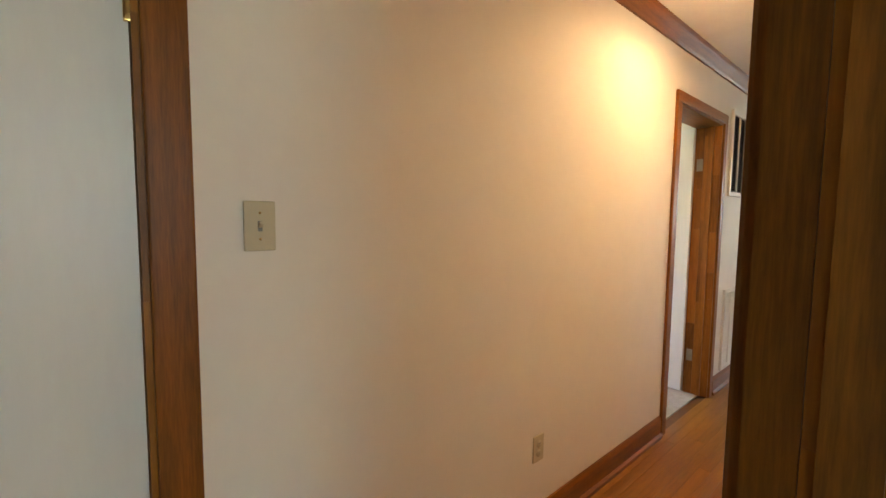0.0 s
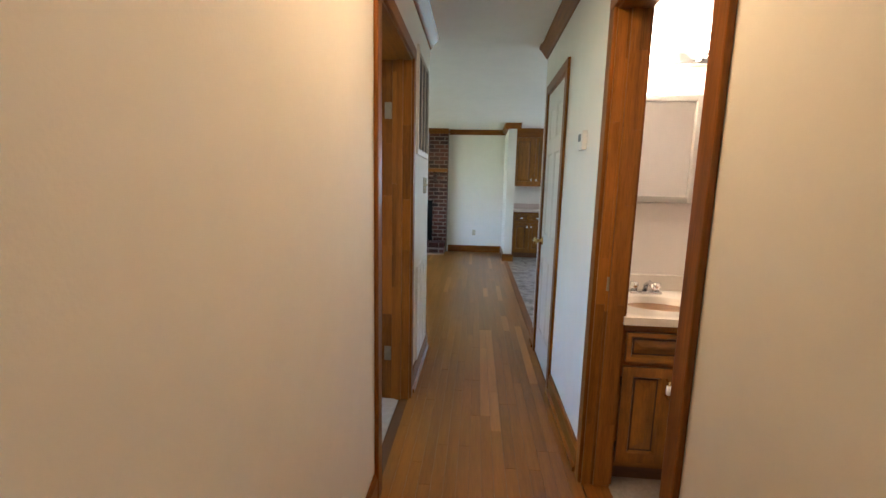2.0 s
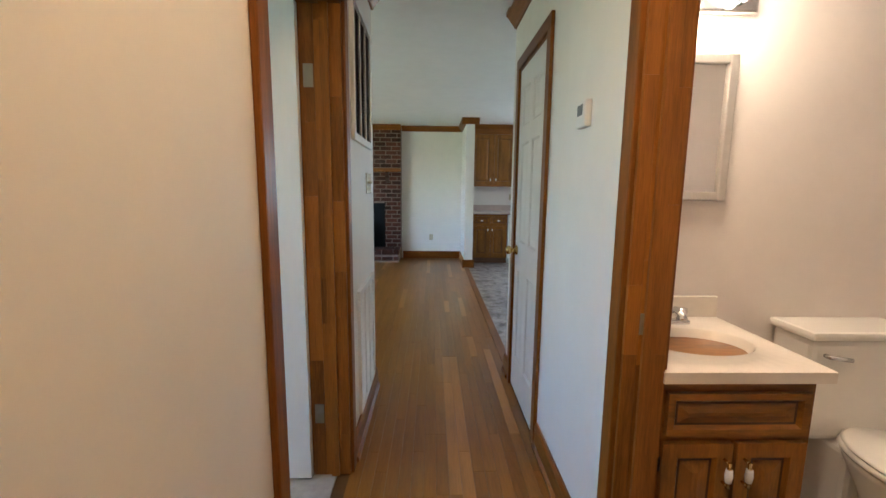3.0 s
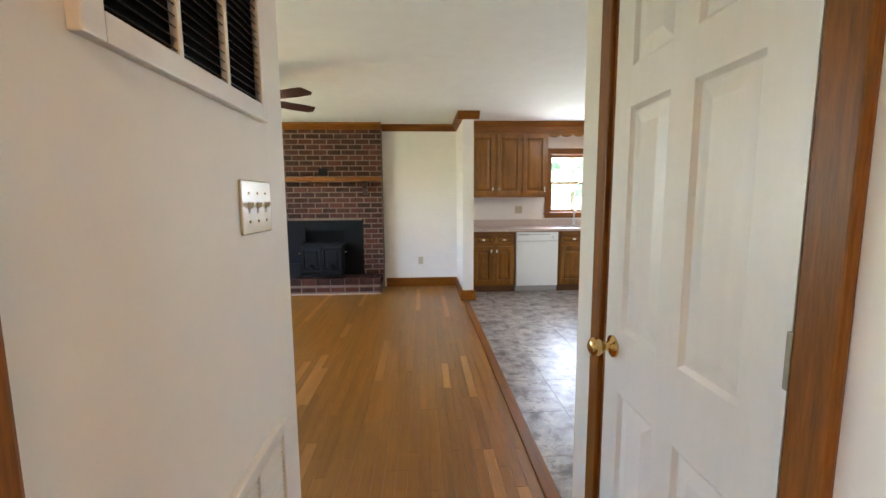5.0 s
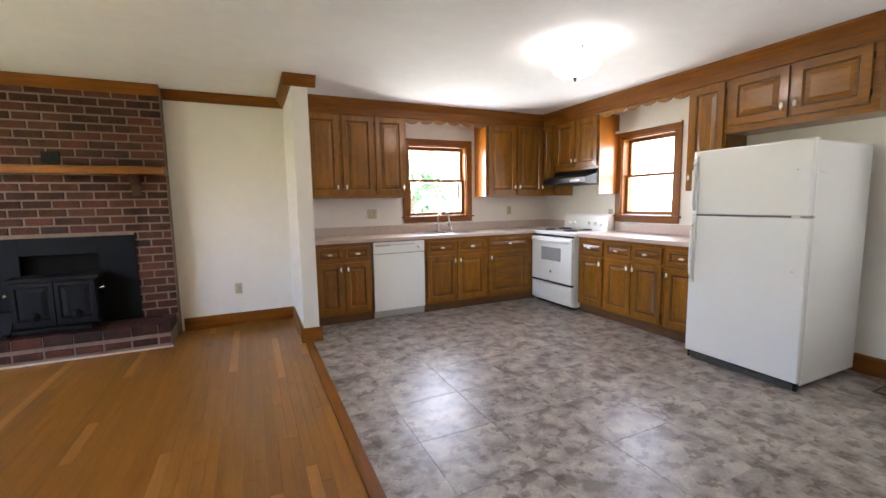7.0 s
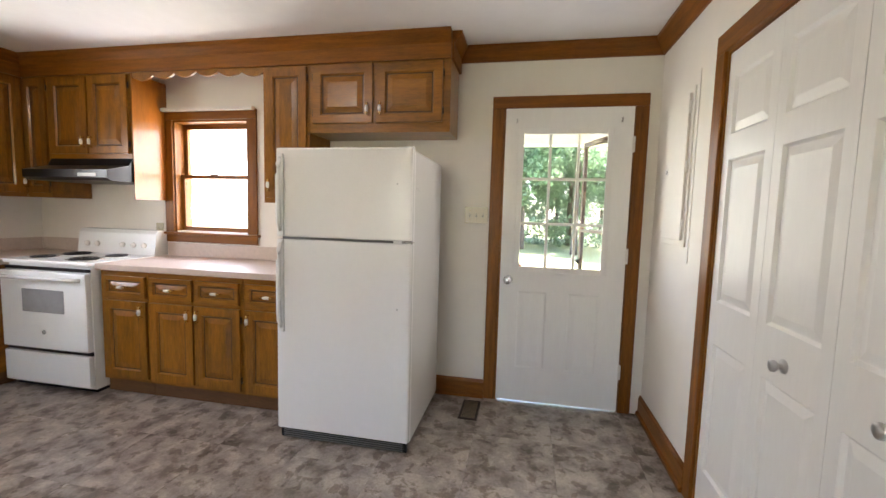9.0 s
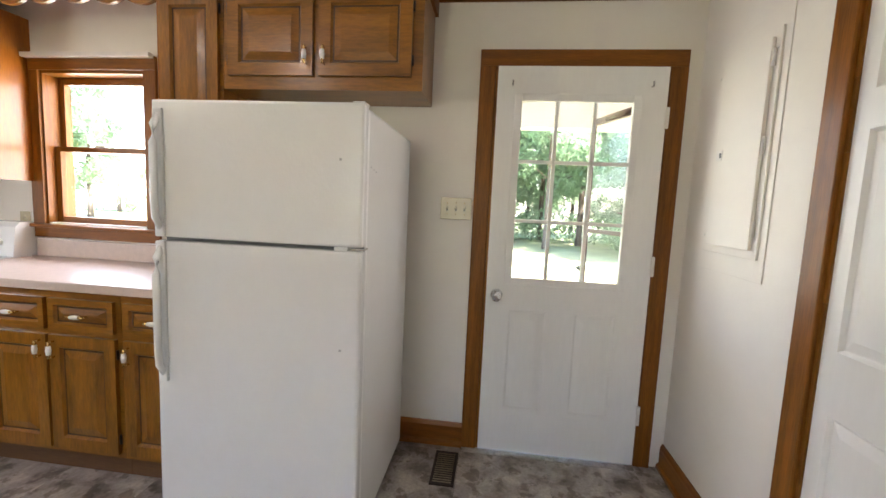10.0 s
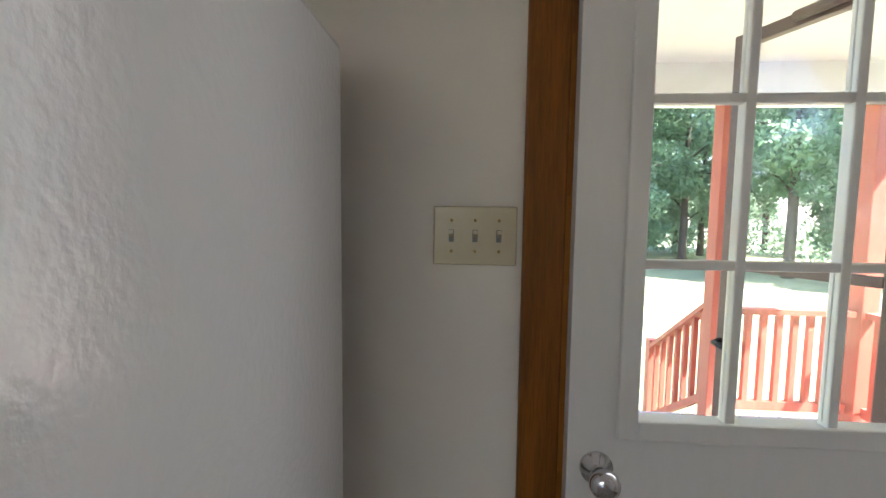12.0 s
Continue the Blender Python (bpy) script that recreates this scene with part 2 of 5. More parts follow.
STORM = mat("brown_storm_frame", (0.16, 0.10, 0.085), 0.4, vary=0.12)
GRASS = mat("lawn", (0.24, 0.27, 0.14), 0.9, vary=0.35, scale=0.9, bump=0.9, bump_scale=40)
BARK = mat("bark", (0.12, 0.095, 0.075), 0.9, vary=0.4, scale=4, grain=(6, 6, 0.8), bump=0.7, bump_scale=20)
LEAF = mat("leaves", (0.16, 0.25, 0.15), 0.36, vary=0.5, scale=1.2)
nt_ = LEAF.node_tree
trans_, mix_ = nt_.nodes.new("ShaderNodeBsdfTranslucent"), nt_.nodes.new("ShaderNodeMixShader")
trans_.inputs[0].default_value = (0.40, 0.56, 0.38, 1)
mix_.inputs[0].default_value = 0.45
nt_.links.new(nt_.nodes["Principled BSDF"].outputs[0], mix_.inputs[1])
nt_.links.new(trans_.outputs[0], mix_.inputs[2])
nt_.links.new(mix_.outputs[0], nt_.nodes["Material Output"].inputs["Surface"])
SIDING = mat("house_siding", (0.55, 0.53, 0.5), 0.7, vary=0.06)


# ---- mesh helpers ----
def box(bm, x0, x1, y0, y1, z0, z1, bevel=0.0):
    """A box between two corners, its edges bevelled."""
    vs = [bm.verts.new((x, y, z)) for z in (z0, z1) for y in (y0, y1) for x in (x0, x1)]
    fs = [bm.faces.new([vs[i] for i in f]) for f in ((0, 2, 3, 1), (4, 5, 7, 6), (0, 1, 5, 4), (2, 6, 7, 3), (0, 4, 6, 2), (1, 3, 7, 5))]
    if bevel:
        es = list({e for f in fs for e in f.edges})
        bmesh.ops.bevel(bm, geom=es, offset=bevel, segments=2, profile=0.6, affect="EDGES")
    return bm


def block(x0, x1, y0, y1, z0, z1, bevel=0.0):
    return box(bmesh.new(), x0, x1, y0, y1, z0, z1, bevel)


def lathe(profile, seg=28, m=None, bm=None):
    """A solid of revolution about z from (radius, height) pairs."""
    bm = bm or bmesh.new()
    rings = []
    for r, z in profile:
        if r < 1e-6:
            rings.append([bm.verts.new((0, 0, z))])
        else:
            rings.append([bm.verts.new((r * math.cos(2 * math.pi * i / seg), r * math.sin(2 * math.pi * i / seg), z)) for i in range(seg)])
    new_verts = [v for ring in rings for v in ring]
    for a, b in zip(rings, rings[1:]):
        for i in range(seg):
            j = (i + 1) % seg
            if len(a) == 1 and len(b) == 1:
                continue
            if len(a) == 1:
                f = bm.faces.new((a[0], b[i], b[j]))
            elif len(b) == 1:
                f = bm.faces.new((a[i], a[j], b[0]))
            else:
                f = bm.faces.new((a[i], a[j], b[j], b[i]))
            f.smooth = True
    bmesh.ops.recalc_face_normals(bm, faces=bm.faces)
    if m is not None:
        bmesh.ops.transform(bm, matrix=m, verts=new_verts)
    return bm


def tube(points, r, seg=10):
    """A round bar along points."""
    bm = bmesh.new()
    pts = [Vector(p) for p in points]
    rings = []
    for i, p in enumerate(pts):
        d = (pts[min(i + 1, len(pts) - 1)] - pts[max(i - 1, 0)]).normalized()
        side = d.cross(Vector((0, 0, 1)))
        if side.length < 0.05:
            side = d.cross(Vector((0, 1, 0)))
        side.normalize()
        up = side.cross(d)
        rings.append([bm.verts.new(p + (side * math.cos(a) + up * math.sin(a)) * r) for a in [2 * math.pi * k / seg for k in range(seg)]])
    for a, b in zip(rings, rings[1:]):
        for k in range(seg):
            f = bm.faces.new((a[k], a[(k + 1) % seg], b[(k + 1) % seg], b[k]))
            f.smooth = True
    bm.faces.new(rings[0][::-1])
    bm.faces.new(rings[-1])
    bmesh.ops.recalc_face_normals(bm, faces=bm.faces)
    return bm


def extrude(profile, p0, p1, out, bm=None):
    """A moulding from p0 to p1: profile pairs are (distance along out, height)."""
    bm = bm or bmesh.new()
    p0, p1, out = Vector(p0), Vector(p1), Vector(out)
    a = [bm.verts.new(p0 + out * u + Vector((0, 0, v))) for u, v in profile]
    b = [bm.verts.new(p1 + out * u + Vector((0, 0, v))) for u, v in profile]
    k = len(profile)
    faces = [bm.faces.new((a[i], a[(i + 1) % k], b[(i + 1) % k], b[i])) for i in range(k)]
    faces += [bm.faces.new(a[::-1]), bm.faces.new(b)]
    bmesh.ops.recalc_face_normals(bm, faces=faces)
    return bm


def local(bm, by):
    bmesh.ops.translate(bm, verts=bm.verts, vec=by)
    return bm


def mesh(name, bm, material):
    me = bpy.data.meshes.new(name)
    bm.to_mesh(me)
    bm.free()
    me.materials.append(material)
    return me


def part(name, bm, material, parent, label=""):
    ob = new(name, mesh(name, bm, material))
    ob.parent = parent
    return tagged(ob, label)


def piece(name, data, parent, at):
    ob = new(name, data)
    ob.parent = parent
    ob.location = at
    return ob


def thing(name, label, category, at=(0, 0, 0), rz=0, group=""):
    ob = new(name)
    ob.empty_display_size = 0.1
    ob.matrix_world = pose(*at, 0, 0, rz)
    return tagged(ob, label, category, group)


def built(name, bm, material, label, category="", kind="structure"):
    return tagged(new(name, mesh(name, bm, material)), label, category, kind=kind)


# ---- plan ----
HL, HR = -0.478, 0.435          # faces of the hall's two long walls
TH = 0.115                      # thickness of inner walls
YB, XE, XW = 10.0, 4.05, -3.6   # back wall, outer kitchen wall, far living room wall
YS, YL = 5.012, 4.765             # kitchen wall beside the hall, living room wall beside the hall
CZ = 2.44                       # ceiling
DH = 2.04                       # door openings


def wall(name, axis, face, away, a0, a1, holes, label, material=WALL, thick=TH, top=CZ):
    """A wall along axis ('x' or 'y') with one face at face and its thickness on the side away, cut by holes (a0, a1, z0, z1)."""
    bm = bmesh.new()
    lo, hi = min(face, face + away * thick), max(face, face + away * thick)

    def add(p, q, z0, z1):
        if q - p > 1e-4 and z1 - z0 > 1e-4:
            box(bm, p, q, lo, hi, z0, z1) if axis == "x" else box(bm, lo, hi, p, q, z0, z1)
    at = a0
    for h0, h1, z0, z1 in sorted(holes):
        add(at, h0, 0, top)
        add(h0, h1, 0, z0)
        add(h0, h1, z1, top)
        at = h1
    add(at, a1, 0, top)
    return built(name, bm, material, label, "wall")


LD0, LD1 = (-0.36, 0.475), (3.085, 3.905)     # doorways in the hall's long wall
RD0, RD1, RD2 = (-0.02, 0.80), (2.49, 3.245), (4.155, 4.80)
wall("wall_hall_west", "y", HL, -1, -1.2, YL - TH, [(*LD0, 0, DH), (*LD1, 0, DH)], "cream painted hall wall with two doorways", thick=0.16)
wall("wall_hall_east", "y", HR, 1, -1.2, YS - TH, [(*RD0, 0, DH), (*RD1, 0, DH), (*RD2, 0, DH)], "cream painted hall wall with three doorways")
wall("wall_hall_end", "x", -1.2, -1, HL - TH, HR + TH, [], "cream painted end wall of the hall")
wall("wall_living_south", "x", YL, -1, XW - 0.15, HL, [], "cream painted living room wall")
wall("wall_kitchen_south", "x", YS, -1, HR, XE + 0.15, [(1.61, 3.15, 0, DH)], "off-white kitchen wall with a wide closet opening")
wall("wall_back", "x", YB, 1, XW - 0.15, XE + 0.15, [(1.87, 2.70, 1.13, 2.02)], "off-white wall behind fireplace and sink", thick=0.16)
wall("wall_kitchen_east", "y", XE, 1, YS, YB, [(5.155, 6.0, 0, DH), (7.95, 8.63, 1.12, 2.0)], "off-white outer kitchen wall with a door and a window", thick=0.16)
wall("wall_living_west", "y", XW, -1, YL - TH, YB, [(6.45, 8.86, 0.72, 2.05)], "cream painted living room wall with a window", thick=0.16)
wall("wall_wing", "y", 0.43, 1, 9.03, YB, [], "short white wing wall between living room and kitchen", thick=0.14)
# rooms beside the hall
wall("wall_bath_back", "x", 3.76, 1, HR + TH, 2.35, [], "pinkish white bathroom wall behind the vanity", BATHWALL, thick=0.1)
wall("wall_bath_front", "x", 2.15, -1, HR + TH, 2.35, [], "pinkish white bathroom wall", BATHWALL, thick=0.1)
wall("wall_bath_side", "y", 2.35, 1, 2.05, 3.86, [], "pinkish white bathroom wall", BATHWALL, thick=0.1)
wall("wall_bedroom_side", "x", 1.85, 1, HR + TH, 3.5, [], "plain cream bedroom wall", thick=0.1)
wall("wall_bedroom_end", "x", -1.2, -1, HR + TH, 3.5, [], "plain cream bedroom wall", thick=0.1)
wall("wall_bedroom_window", "y", 3.5, 1, -1.3, 1.95, [(-0.2, 1.0, 0.9, 2.1)], "plain cream bedroom wall with a window opening", thick=0.12)
wall("wall_side_room_far", "y", -3.4, -1, 0.9, YL - TH, [(2.6, 3.8, 0.9, 2.1)], "plain cream side room wall with a window opening", thick=0.12)
wall("wall_side_room_end", "x", 1.6, -1, -3.4, HL - TH, [], "plain cream side room wall", thick=0.1)
wall("wall_closet_back", "x", 4.25, -1, HR + TH, XE, [], "plain wall at the back of the closet", thick=0.1)

bm = box(bmesh.new(), XW - 0.16, XE + 0.16, YL - TH, YB + 0.16, CZ, CZ + 0.15)
built("ceiling", bm, CEIL, "off-white lightly textured ceiling of living room and kitchen", "ceiling")
bm = box(bmesh.new(), -3.55, 3.65, -1.35, YL - TH, CZ, CZ + 0.15)
built("ceiling_hall", bm, CEIL, "off-white lightly textured hall ceiling", "ceiling")
built("ceiling_hall_drop", block(HL, HR, -1.2, 4.86, CZ - 0.022, CZ), CEIL, "slightly lower textured ceiling over the hall", "ceiling")
built("floor_slab", block(-3.76, XE + 0.16, -1.35, YB + 0.16, -0.3, -0.012), OAKDARK, "dark subfloor under the boards", "floor")
built("floor_bathroom", block(HR + TH, 2.35, 2.15, 3.76, -0.011, -0.002), BATHFLOOR, "brown-beige sheet vinyl bathroom floor", "floor")
built("floor_bedroom", block(HR + TH, 3.5, -1.2, 1.85, -0.011, -0.001), CARPET, "beige carpet in the bedroom", "floor")
built("floor_side_room", block(-3.4, HL - 0.06, 1.6, YL - TH, -0.011, 0.0), CARPET, "grey-beige carpet beyond the open door", "floor")

# ---- mouldings ----
CROWN = [(0, 0), (0, -0.095), (0.012, -0.095), (0.02, -0.08), (0.055, -0.035), (0.07, -0.02), (0.07, 0)]
BASE = [(0, 0), (0.028, 0), (0.028, 0.018), (0.016, 0.03), (0.016, 0.11), (0.008, 0.132), (0, 0.132)]


def run(name, profile, p0, p1, out, label, z):
    along_x = abs(p1[0] - p0[0]) > abs(p1[1] - p0[1])
    built(name, extrude(profile, (*p0, z), (*p1, z), (*out, 0)), TRIMX if along_x else TRIMY, label, "moulding")


def crown(p0, p1, out):
    run("crown_trim", CROWN, p0, p1, out, "brown stained wooden crown moulding under the ceiling", CZ)


def base(p0, p1, out):
    run("baseboard", BASE, p0, p1, out, "brown stained wooden baseboard with shoe moulding", 0)


crown((HL, -1.2), (HL, YL), (1, 0))
crown((HR, -1.2), (HR, YS), (-1, 0))
BF = 9.85   # brick face
crown((XW, YB), (-2.40, YB), (0, -1))
crown((-2.40, BF), (-0.68, BF), (0, -1))
crown((-0.68, YB), (0.43, YB), (0, -1))
crown((XW, YL), (XW, YB), (1, 0))
crown((0.43, 9.03), (0.43, YB), (-1, 0))
crown((0.36, 9.03), (0.64, 9.03), (0, -1))
crown((XE, YS), (XE, 6.31), (-1, 0))
crown((HR, YS), (XE, YS), (0, 1))
base((HL, LD0[1] + 0.075), (HL, LD1[0] - 0.068), (1, 0))
base((HL, LD1[1] + 0.068), (HL, YL), (1, 0))
base((HR, RD0[1] + 0.075), (HR, RD1[0] - 0.068), (-1, 0))
base((HR, RD1[1] + 0.068), (HR, RD2[0] - 0.068), (-1, 0))
base((HR, RD2[1] + 0.068), (HR, YS), (-1, 0))
base((XW, YB), (-2.40, YB), (0, -1))
base((-0.66, YB), (0.43, YB), (0, -1))
base((XW, YL), (XW, YB), (1, 0))
base((XW, YL), (HL, YL), (0, 1))
base((0.43, 9.03), (0.43, YB), (-1, 0))
base((0.402, 9.03), (0.598, 9.03), (0, -1))
base((0.57, 9.03), (0.57, 9.40), (1, 0))
base((XE, 6.07), (XE, 6.5), (-1, 0))
base((3.235, YS), (XE, YS), (0, 1))
base((HR, YS), (1.525, YS), (0, 1))


def door_frame(name, axis, face, side, a0, a1, label, depth=TH, casing=0.066, back=True, threshold=False):
    """Jambs, head, stops and casings of a doorway in a wall whose room face is at face; side: the way out of that face."""
    root = thing(name, label, "door frame")
    root["kind"] = "structure"

    def pb(p, q, u0, u1, z0, z1, bev=0.0):
        lo, hi = sorted((face + side * u0, face + side * u1))
        return block(p, q, lo, hi, z0, z1, bev) if axis == "x" else block(lo, hi, p, q, z0, z1, bev)
    j = 0.018
    part("jamb", pb(a0, a0 + j, 0.004, -depth - 0.004, 0, DH - j), JAMB, root)
    jrng = random.Random(int(a1 * 100))
    cuts = [0.004, -depth * 0.3, -depth * 0.66, -depth - 0.004]
    for u0, u1 in zip(cuts, cuts[1:]):
        z = 0.0
        while z < DH - j - 0.01:
            q = min(z + jrng.choice([0.2, 0.3, 0.42, 0.55]), DH - j)
            part("jamb_block", pb(a1 - j, a1, u0 - 0.0003, u1 + 0.0003, z, q - 0.0004), JAMB, root)
            z = q
    part("head", pb(a0, a1, 0.004, -depth - 0.004, DH - j, DH), TRIMX if axis == "x" else TRIMY, root)
    part("stop", pb(a0 + j, a0 + j + 0.012, -0.045, -0.08, 0, DH - j), JAMB, root)
    part("stop", pb(a1 - j - 0.012, a1 - j, -0.045, -0.08, 0, DH - j), JAMB, root)
    for u0, u1 in ([(0.0, 0.018), (-depth, -depth - 0.018)] if back else [(0.0, 0.018)]):
        part("casing", pb(a0 - casing + 0.006, a0 + 0.006, u0, u1, 0, DH - 0.006, 0.005), TRIMZ, root)
        part("casing", pb(a1 - 0.006, a1 + casing - 0.006, u0, u1, 0, DH - 0.006, 0.005), TRIMZ, root)
        part("casing", pb(a0 - casing + 0.006, a1 + casing - 0.006, u0, u1, DH - 0.006, DH + casing - 0.006, 0.005), TRIMX if axis == "x" else TRIMY, root)
    return root


frame_side = door_frame("door_frame_side_room", "y", HL, 1, *LD1, "brown stained wooden door frame of the open side room", depth=0.16)
door_frame("door_frame_hall_start", "y", HL, 1, *LD0, "brown stained wooden frame round a closed white door", casing=0.08, depth=0.16)
door_frame("door_frame_bedroom", "y", HR, -1, *RD0, "dark brown stained wooden bedroom door frame", casing=0.08)
frame_bath = door_frame("door_frame_bathroom", "y", HR, -1, *RD1, "brown stained finger-jointed wooden bathroom door frame")
door_frame("door_frame_linen", "y", HR, -1, *RD2, "brown stained wooden frame of the hall closet")
door_frame("door_frame_bifold", "x", YS, 1, 1.61, 3.15, "brown stained wooden frame round the bifold doors", casing=0.085)
door_frame("door_frame_back", "y", XE, -1, 5.155, 6.0, "brown stained wooden frame of the back door", depth=0.16, casing=0.08, back=False)
part("strike_plate", block(0.47, 0.50, RD1[1] - 0.022, RD1[1] - 0.0165, 0.91, 0.97), HINGE, frame_bath)
for hz in (0.3, 1.75):
    part("hinge", block(HL - 0.15, HL - 0.11, LD1[1] - 0.022, LD1[1] - 0.0165, hz - 0.045, hz + 0.045, 0.0015), HINGE, frame_side)
built("bath_threshold", block(HR, HR + TH, RD1[0] + 0.018, RD1[1] - 0.018, -0.01, 0.006, 0.003), TRIMY, "stained wooden threshold at the bathroom", "threshold")


# ---- doors ----
def panel_face(bm, x0, x1, z0, z1, y, depth, raised=True, rim=0.018, gap=0.02, groove=0):
    """A recessed field with a raised middle, facing -y, inside the opening x0..x1, z0..z1 whose front lies at y."""
    def ring(d, yy):
        return [bm.verts.new(p) for p in ((x0 + d, yy, z0 + d), (x1 - d, yy, z0 + d), (x1 - d, yy, z1 - d), (x0 + d, yy, z1 - d))]
    steps = [(0, y), (rim * 0.6, y + depth), (rim * 0.6 + gap * 0.3, y + depth)]
    if raised:
        steps += [(rim + gap + 0.012, y + depth * 0.25)]
    rings = [ring(*s) for s in steps]
    for step, (a, b) in enumerate(zip(rings, rings[1:])):
        for i in range(4):
            k = (i + 1) % 4
            bm.faces.new((a[i], a[k], b[k], b[i])).material_index = groove if step == 1 else 0
    bm.faces.new(rings[-1])


def panelled(w, h, t, fields, depth=0.009, raised=True, rim=0.018, gap=0.02, groove=0):
    """A slab w x h x t, front at y=0 facing -y, with panel fields (x0, x1, z0, z1) sunk into its front."""
    bm = bmesh.new()
    xs = sorted({0, w, *[f[0] for f in fields], *[f[1] for f in fields]})
    zs = sorted({0, h, *[f[2] for f in fields], *[f[3] for f in fields]})
    for i in range(len(xs) - 1):
        for k in range(len(zs) - 1):
            cx, cz = (xs[i] + xs[i + 1]) / 2, (zs[k] + zs[k + 1]) / 2
            if any(f[0] < cx < f[1] and f[2] < cz < f[3] for f in fields):
                continue
            bm.faces.new([bm.verts.new(p) for p in ((xs[i], 0, zs[k]), (xs[i + 1], 0, zs[k]), (xs[i + 1], 0, zs[k + 1]), (xs[i], 0, zs[k + 1]))])
    for f in fields:
        panel_face(bm, *f, 0, depth, raised, rim, gap, groove)
    bmesh.ops.remove_doubles(bm, verts=bm.verts, dist=1e-5)
    for p in (((0, 0, 0), (0, t, 0), (w, t, 0), (w, 0, 0)), ((0, 0, h), (w, 0, h), (w, t, h), (0, t, h)), ((0, 0, 0), (0, 0, h), (0, t, h), (0, t, 0)), ((w, 0, 0), (w, t, 0), (w, t, h), (w, 0, h)), ((0, t, 0), (0, t, h), (w, t, h), (w, t, 0))):
        bm.faces.new([bm.verts.new(q) for q in p])
    bmesh.ops.remove_doubles(bm, verts=bm.verts, dist=1e-5)
    bmesh.ops.recalc_face_normals(bm, faces=bm.faces)
    return bm


def six_fields(w, h):
    s, m = 0.11 * w / 0.75, 0.1 * w / 0.75
    c0, c1 = (s, w / 2 - m / 2), (w / 2 + m / 2, w - s)
    return [(*c, z0 * h / 2.02, z1 * h / 2.02) for c in (c0, c1) for z0, z1 in ((0.22, 0.80), (0.98, 1.58), (1.68, 1.90))]


def round_knob(root, at, material, facing=-1, size=0.027, label="round brass doorknob"):
    m = Matrix.Translation(at) @ Matrix.Rotation(radians(90 * -facing if facing < 0 else -90), 4, "X")
    q = (size / 0.027) ** 1.8
    prof = [(0, 0), (size * 1.15, 0), (size * 1.15, 0.006 * q), (size * 0.5, 0.012 * q), (size * 0.42, 0.03 * q), (size * 0.75, 0.038 * q), (size, 0.05 * q), (size * 0.95, 0.063 * q), (size * 0.6, 0.07 * q), (0, 0.071 * q)]
    return part("knob", lathe(prof, 24, m), material, root, label)


# closed white hall closet door, seen edge-on from the hall
w = RD2[1] - RD2[0] - 0.042
d = thing("closet_door", "white six-panel hall closet door with brass knob, closed", "door", (HR - 0.004, RD2[1] - 0.021, 0.012), -90)
part("slab", panelled(w, DH - 0.034, 0.035, six_fields(w, DH - 0.034)), WHITE, d)
round_knob(d, (0.05, 0, 0.915), BRASS)
part("latch_plate", block(-0.0015, 0.0, 0.005, 0.03, 0.89, 0.945), BRASS, d)
for hz in (0.25, 1.05, 1.80):
    part("hinge", block(w - 0.001, w + 0.010, -0.008, 0.004, hz, hz + 0.09, 0.003), HINGE, d, "tarnished brass hinge")
# closed white door at the start of the hall
w = LD0[1] - LD0[0] - 0.042
d = thing("hall_door", "plain white flush door, closed, in a brown frame", "door", (HL - 0.006, LD0[0] + 0.021, 0.012), 90)
part("slab", panelled(w, DH - 0.034, 0.035, []), WHITE, d)
for hz in (0.25, 1.69):
    part("hinge", block(w - 0.008, w + 0.012, -0.009, 0.004, hz, hz + 0.095, 0.003), BRASS, d, "brass hinge")
# open door swung into the side room
w = LD1[1] - LD1[0] - 0.042
d = thing("side_room_door", "white flush door standing open into the side room", "door", (HL - 0.165 - w, LD1[1] - 0.058, 0.012), 0)
part("slab", panelled(w, DH - 0.034, 0.035, []), WHITE, d)
round_knob(d, (0.06, 0, 0.915), BRASS)

# back door with nine panes
d = thing("back_door", "white steel back door with nine panes and chrome knob, closed", "door", (XE - 0.036, 5.982, 0.02), -90)
W, H = 0.809, 2.008
gx0, gx1, gz0, gz1 = 0.118, 0.662, 0.945, 1.845
bm = bmesh.new()
for b in ((0, gx0, 0, H), (gx1, W, 0, H), (gx0, gx1, 0, 0.22), (gx0, gx1, 0.80, gz0), (gx0, gx1, gz1, H)):
    box(bm, b[0], b[1], 0, 0.044, b[2], b[3])
part("slab", bm, WHITE, d)
lower = panelled(gx1 - gx0, 0.58, 0.044, [(0.0 + 0.005, 0.20, 0.02, 0.56), (0.34, gx1 - gx0 - 0.005, 0.02, 0.56)], depth=0.005)
bmesh.ops.translate(lower, verts=lower.verts, vec=(gx0, 0, 0.22))
part("lower_panel", lower, WHITE, d)
bm = bmesh.new()
for b in ((gx0 - 0.03, gx0 + 0.008, gz0 - 0.03, gz1 + 0.03), (gx1 - 0.008, gx1 + 0.03, gz0 - 0.03, gz1 + 0.03), (gx0 + 0.008, gx1 - 0.008, gz0 - 0.03, gz0 + 0.008), (gx0 + 0.008, gx1 - 0.008, gz1 - 0.008, gz1 + 0.03)):
    box(bm, b[0], b[1], -0.012, 0.0, b[2], b[3], 0.004)
part("glazing_frame", bm, WHITE, d)
cw, ch = (gx1 - gx0) / 3, (gz1 - gz0) / 3
for i in (1, 2):
    part("muntin", block(gx0 + i * cw - 0.009, gx0 + i * cw + 0.009, 0.006, 0.032, gz0, gz1, 0.004), WHITE, d)
    part("muntin", block(gx0, gx1, 0.0085, 0.0295, gz0 + i * ch - 0.009, gz0 + i * ch + 0.009, 0.004), WHITE, d)
